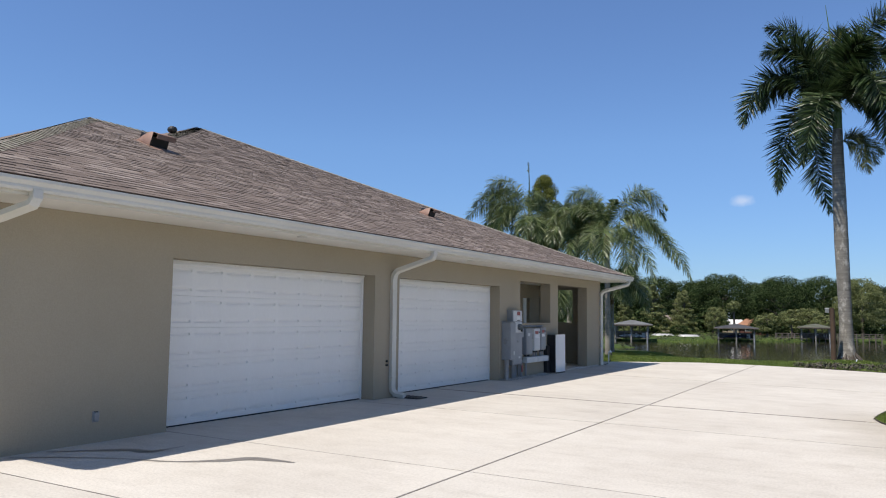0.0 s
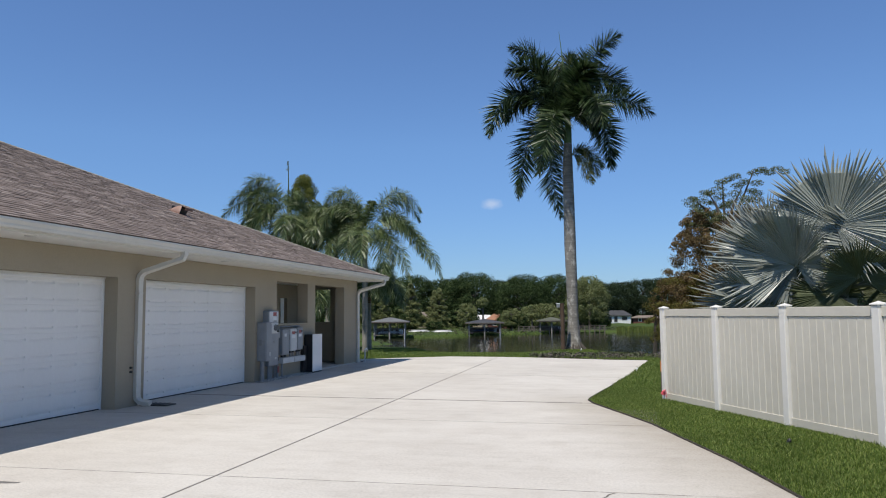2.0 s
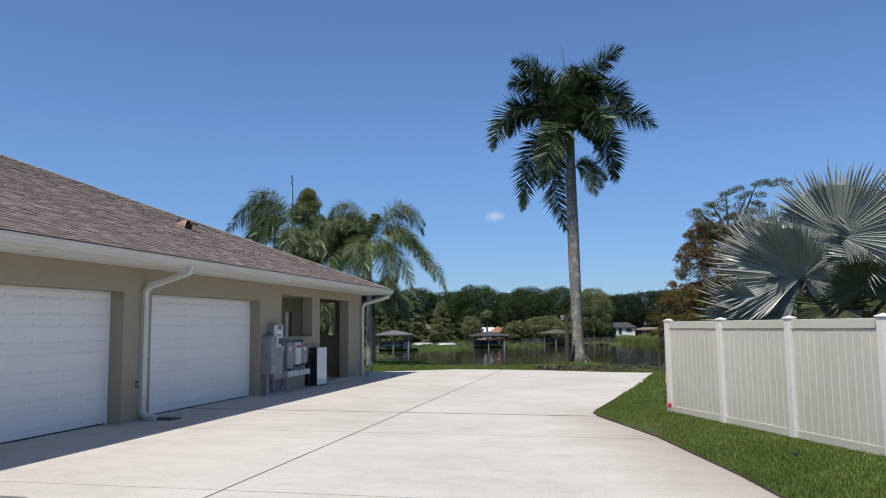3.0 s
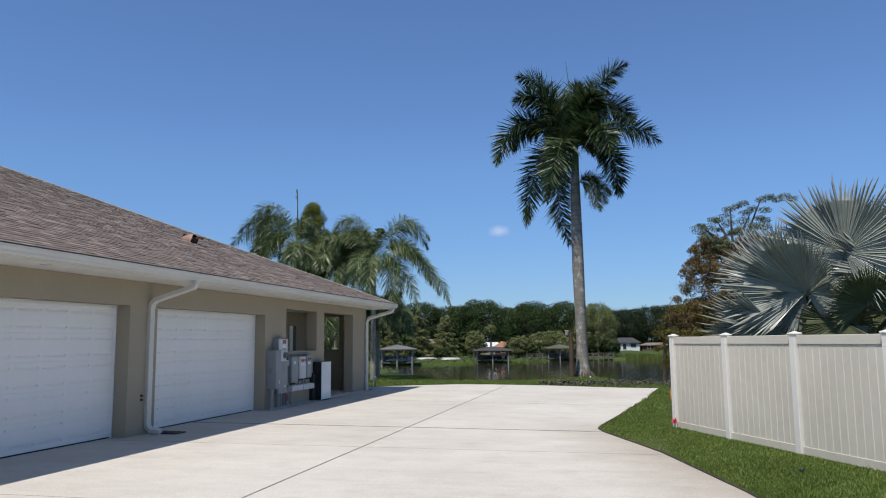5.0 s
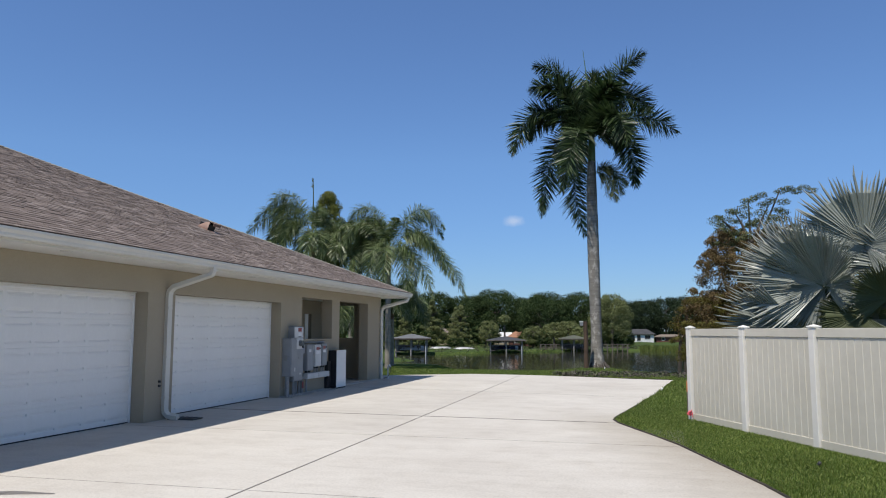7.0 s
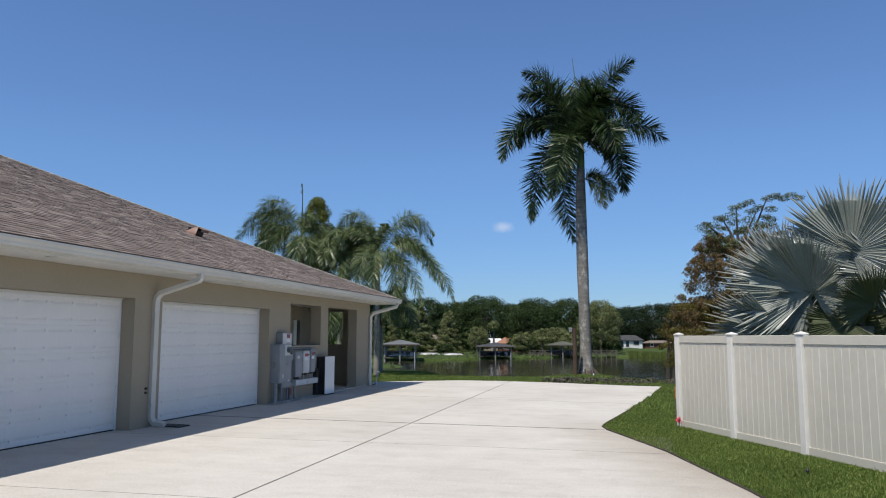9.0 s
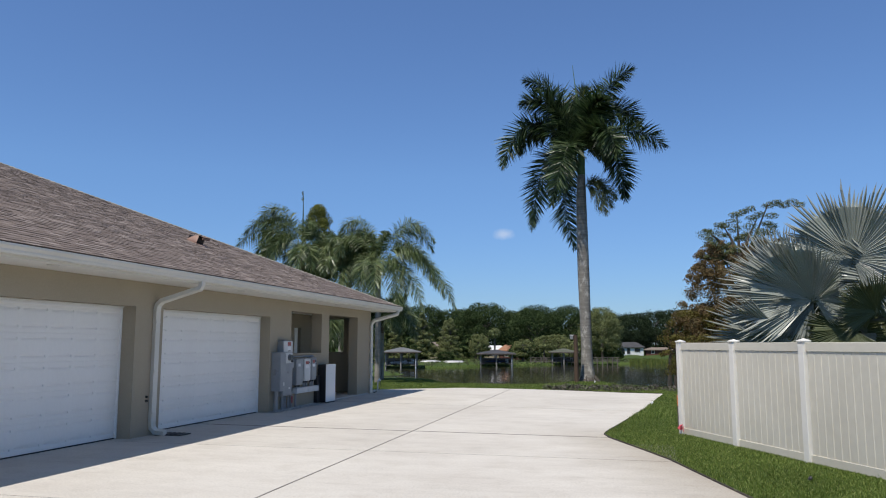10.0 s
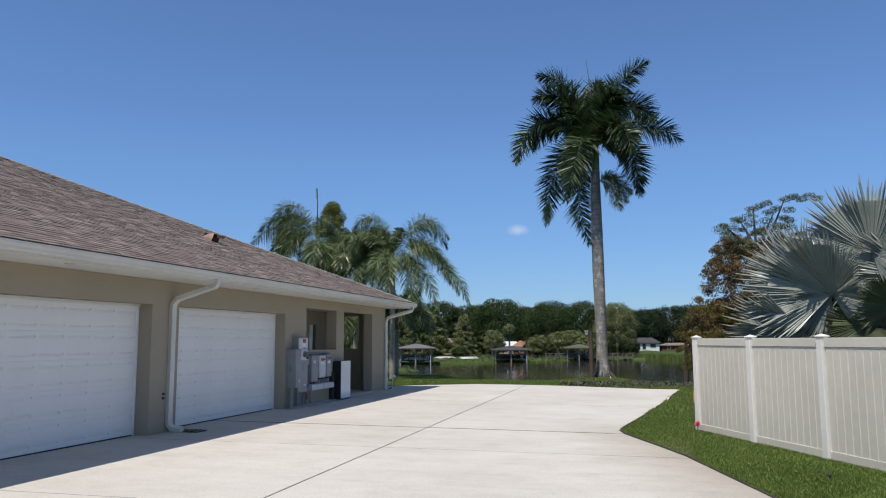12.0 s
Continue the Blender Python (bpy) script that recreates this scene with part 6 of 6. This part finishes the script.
for x, y, rz in ((-37.0, 144.0, 6), (-31.9, 142.5, 2)):
    boat_hull("upturned_boat", x, y, float(ground_z(np.array(x), np.array(y))) + 0.08, 4.2, 1.5, rz + 12, "boat_white", "white boat lying upturned on the far grass bank", "upturned boats")

pier = thing("pier", (-9, 150, WATER), "weathered wooden pier with rails along the far bank", "pier")
for k in range(18):
    x = -17.5 + k * 0.95
    y = 146.2 + (x + 17.5) * 0.42
    part("pile", tube([(x, y - 0.7, WATER - 0.8), (x, y - 0.7, WATER + 1.45)], 0.10, 7), "wood", pier)
for z0, z1, dy in ((0.62, 0.74, 0.0), (1.32, 1.42, -0.6), (1.0, 1.06, -0.6)):
    bm = bmesh.new()
    add_box(bm, -8.9, 8.9, dy - (0.7 if z0 < 0.9 else 0.04), dy + (0.7 if z0 < 0.9 else 0.04), z0, z1, 0, Matrix.Translation((-9.4, 149.6, WATER)) @ Matrix.Rotation(math.atan(0.42), 4, "Z"))
    part("deck" if z0 < 0.9 else "rail", bm, "wood", pier)


def far_house(name_label, x, y, rz, w, d, h, rise, wall, roof_mat, windows):
    z = float(ground_z(np.array(x), np.array(y))) - 0.05
    b = thing("house", (0, 0, 0), name_label, "house", "houses on the far bank")
    part("wall", box(-w / 2, w / 2, -d / 2, d / 2, -0.3, h), wall, b)
    bm = bmesh.new()
    e = 0.5
    lo = [bm.verts.new((sx * (w / 2 + e), sy * (d / 2 + e), h)) for sx, sy in ((-1, -1), (1, -1), (1, 1), (-1, 1))]
    lo2 = [bm.verts.new((v.co.x, v.co.y, h - 0.18)) for v in lo]
    rl = w * 0.28
    a, c = bm.verts.new((-rl, 0, h + rise)), bm.verts.new((rl, 0, h + rise))
    bm.faces.new((lo[0], lo[1], c, a))
    bm.faces.new((lo[2], lo[3], a, c))
    bm.faces.new((lo[1], lo[2], c))
    bm.faces.new((lo[3], lo[0], a))
    for k in range(4):
        bm.faces.new((lo[k], lo[(k + 1) % 4], lo2[(k + 1) % 4], lo2[k]))
    bm.faces.new(lo2)
    part("roof", bm, roof_mat, b)
    for wx, wz, ww, wh in windows:
        win = part("window", box(wx - ww / 2 - 0.1, wx + ww / 2 + 0.1, -d / 2 - 0.06, -d / 2 + 0.02, wz - wh / 2 - 0.1, wz + wh / 2 + 0.1), "far_white", b)
        part("pane", box(wx - ww / 2, wx + ww / 2, -d / 2 - 0.08, -d / 2 - 0.062, wz - wh / 2, wz + wh / 2), "far_glass", win, "dark window pane")
    b.matrix_basis = pose(x, y, z, 0, 0, rz)
    return b


far_house("white single-storey house with dark grey roof across the lake", 1.5, 239, 6, 7.4, 6.5, 2.5, 1.5, "far_white", "dark_roof",
          [(-2.6, 1.35, 1.4, 1.7), (-0.7, 1.35, 1.0, 1.7), (1.9, 1.6, 1.6, 1.1)])
far_house("house with orange clay roof among trees across the lake", -25, 173, 10, 6.0, 6, 2.1, 1.3, "brick_red", "clay_roof", [(-1.2, 1.4, 1.2, 1.1), (1.4, 1.4, 1.2, 1.1)])
far_house("house with pale metal roof among trees across the lake", -29.8, 178, 8, 5.0, 5, 1.9, 1.2, "stucco", "white_roof", [(0, 1.3, 1.2, 1.0)])
far_house("house with brown roof among trees across the lake", -42.4, 172, 12, 6.4, 5, 2.4, 1.5, "stucco", "brown_roof", [(0.6, 1.3, 1.4, 1.1)])
far_house("low red brick building across the lake", 10.2, 243, 6, 8.2, 4, 1.7, 0.7, "brick_red", "brown_roof", [(-2, 1.0, 0.8, 0.8)])

rr = np.random.default_rng(95)


def blades(name, x, y, z, height, width, material, label, lean=0.35, category="grass"):
    n = len(x)
    a = rr.uniform(0, 2 * math.pi, n)
    h = height * rr.uniform(0.6, 1.25, n)
    w = width * rr.uniform(0.7, 1.2, n)
    lx, ly = rr.normal(0, lean, n) * h, rr.normal(0, lean, n) * h
    base = np.stack([x, y, z], -1)
    s = np.stack([np.cos(a) * w / 2, np.sin(a) * w / 2, np.zeros(n)], -1)
    mid = base + np.stack([lx * 0.35, ly * 0.35, h * 0.6], -1)
    tip = base + np.stack([lx, ly, h], -1)
    v = np.stack([base - s, base + s, mid + s * 0.8, mid - s * 0.8, tip], 1).reshape(-1, 3)
    i = np.arange(n) * 5
    f = [(k, k + 1, k + 2, k + 3) for k in i] + [(k + 3, k + 2, k + 4) for k in i]
    return tagged(raw(name, v, f, material, None, label), "", category, "", "stuff")


# reeds on the far right bank
n = 3400
x = rr.uniform(1, 22, n)
y = np.interp(x, SHORE_X, SHORE_Y) + rr.uniform(-2.5, 7, n)
blades("reeds", x, y, np.maximum(ground_z(x, y), WATER) - 0.1, 0.9, 0.12, "reed", "tall yellow-green reeds along the far bank", 0.25, "reeds")
n = 1100
x = rr.uniform(-34, -12, n)
y = np.interp(x, SHORE_X, SHORE_Y) + rr.uniform(-1.5, 2.0, n)
blades("bank_grass", x, y, np.maximum(ground_z(x, y), WATER) - 0.05, 0.22, 0.10, "grass", "rough grass along the far bank", 0.4)


def sow(x0, x1, y0, y1, n):
    x, y = rr.uniform(x0, x1, n), rr.uniform(y0, y1, n)
    ok = ~inside(x, y, DRIVE)
    ok &= ~((x < -9.0) & (y < 26.2))
    return x[ok], y[ok]


# lawn: thick near strip, thinner beyond
x, y = sow(-0.3, 3.6, 6.0, 18.5, 210000)
blades("lawn_grass", x, y, ground_z(x, y), 0.046, 0.0085, "grass", "thick green lawn grass along the fence")
x, y = sow(0.0, 3.4, 18.5, 31.0, 46000)
blades("lawn_grass", x, y, ground_z(x, y), 0.08, 0.013, "grass", "green lawn grass beyond the fence end")
x, y = sow(-16, 3.5, 27.0, 39.2, 90000)
blades("lawn_grass", x, y, ground_z(x, y), 0.05, 0.018, "grass", "green lawn strip between driveway and lake")
x, y = sow(3.4, 12, 2, 26, 30000)
blades("lawn_grass", x, y, ground_z(x, y), 0.08, 0.014, "grass", "green lawn behind the white fence")

# ---------------------------------------------------------------- roof shingles
ra = math.atan(SLOPE)
RM = Matrix((( 0, -math.cos(ra), math.sin(ra), EAVE_X + 0.02), (1, 0, 0, 0), (0, math.sin(ra), math.cos(ra), EAVE_Z), (0, 0, 0, 1)))
EXPO = 0.145


def tab_verts(u0, u1, v0, t):
    return [(u0, v0, 0), (u1, v0, 0), (u0, v0, t), (u1, v0, t), (u0, v0 + EXPO * 1.15, 0.004), (u1, v0 + EXPO * 1.15, 0.004)]


TAB = [(0, 1, 3, 2), (2, 3, 5, 4), (0, 2, 4), (1, 5, 3)]


def build_shingles():
    r = random.Random(9)
    shared = []
    for k in range(6):
        w = 0.16 + 0.035 * k
        me = bpy.data.meshes.new("shingle")
        me.from_pydata(tab_verts(0, w - 0.004, 0, 0.008 + 0.003 * (k % 3)), [], TAB)
        me.materials.append(M["shingle"])
        shared.append((w, me))
    verts, faces = [], []
    singles = 0
    o = ORIGIN[roof.name]
    v, course = 0.0, 0
    while True:
        d = v * math.cos(ra)
        lo = Y0 + d * (P1Y - Y0) / RIDGE if d < RIDGE else 11.55 + (d - RIDGE) * (16.3 - 11.55) / (10.62 - RIDGE)
        hi = Y1 - d
        if hi - lo < 0.3:
            break
        u = lo + 0.02 + r.uniform(0, 0.1)
        while u < hi - 0.05:
            k = r.randrange(6)
            w, me = shared[k]
            if u + w > hi - 0.02:
                w = hi - 0.02 - u
                k = -1
                if w < 0.04:
                    break
            if k >= 0 and singles < 300 and v < 1.45 and 6.0 < u < 14.0:
                ob = new("shingle", me)
                ob.parent = roof
                ob.matrix_basis = Matrix.Translation(-o) @ RM @ Matrix.Translation((u, v, 0.001))
                singles += 1
            else:
                t = 0.007 + 0.003 * r.randrange(4)
                b = len(verts)
                verts += [RM @ Vector(p) for p in tab_verts(u, u + w - 0.004, v, t)]
                faces += [tuple(b + i for i in q) for q in TAB]
            u += w
        v += EXPO
        course += 1
    field = raw("shingle_field", verts, faces, "shingle", roof)
    tagged(field, kind="stuff")
    # caps along the hips and ridges
    P1, V, P2 = roof_point(P1Y, RIDGE), roof_point(11.55, RIDGE), roof_point(16.3, 10.62)
    SE, NE = roof_point(Y0, 0), roof_point(Y1, 0)
    verts, faces = [], []
    for a, b, drop in ((SE, P1, 0.056), (NE, P2, 0.056), (V, P2, 0.056), (P1, V, 0.078)):
        L = (b - a).length
        n = int(L / 0.16)
        t = (b - a).normalized()
        s = t.cross(Vector((0, 0, 1))).normalized()
        for k in range(n):
            c0, c1 = a + t * (k * 0.16), a + t * (k * 0.16 + 0.18)
            i = len(verts)
            verts += [c0 - s * 0.19 + Vector((0, 0, 0.03 - drop)), c0 + Vector((0, 0, 0.036)), c0 + s * 0.19 + Vector((0, 0, 0.03 - drop)),
                      c1 - s * 0.19 + Vector((0, 0, 0.016 - drop)), c1 + Vector((0, 0, 0.022)), c1 + s * 0.19 + Vector((0, 0, 0.016 - drop))]
            faces += [(i, i + 1, i + 4, i + 3), (i + 1, i + 2, i + 5, i + 4)]
    tagged(raw("ridge_capping", verts, faces, "cap", roof), kind="stuff")


build_shingles()
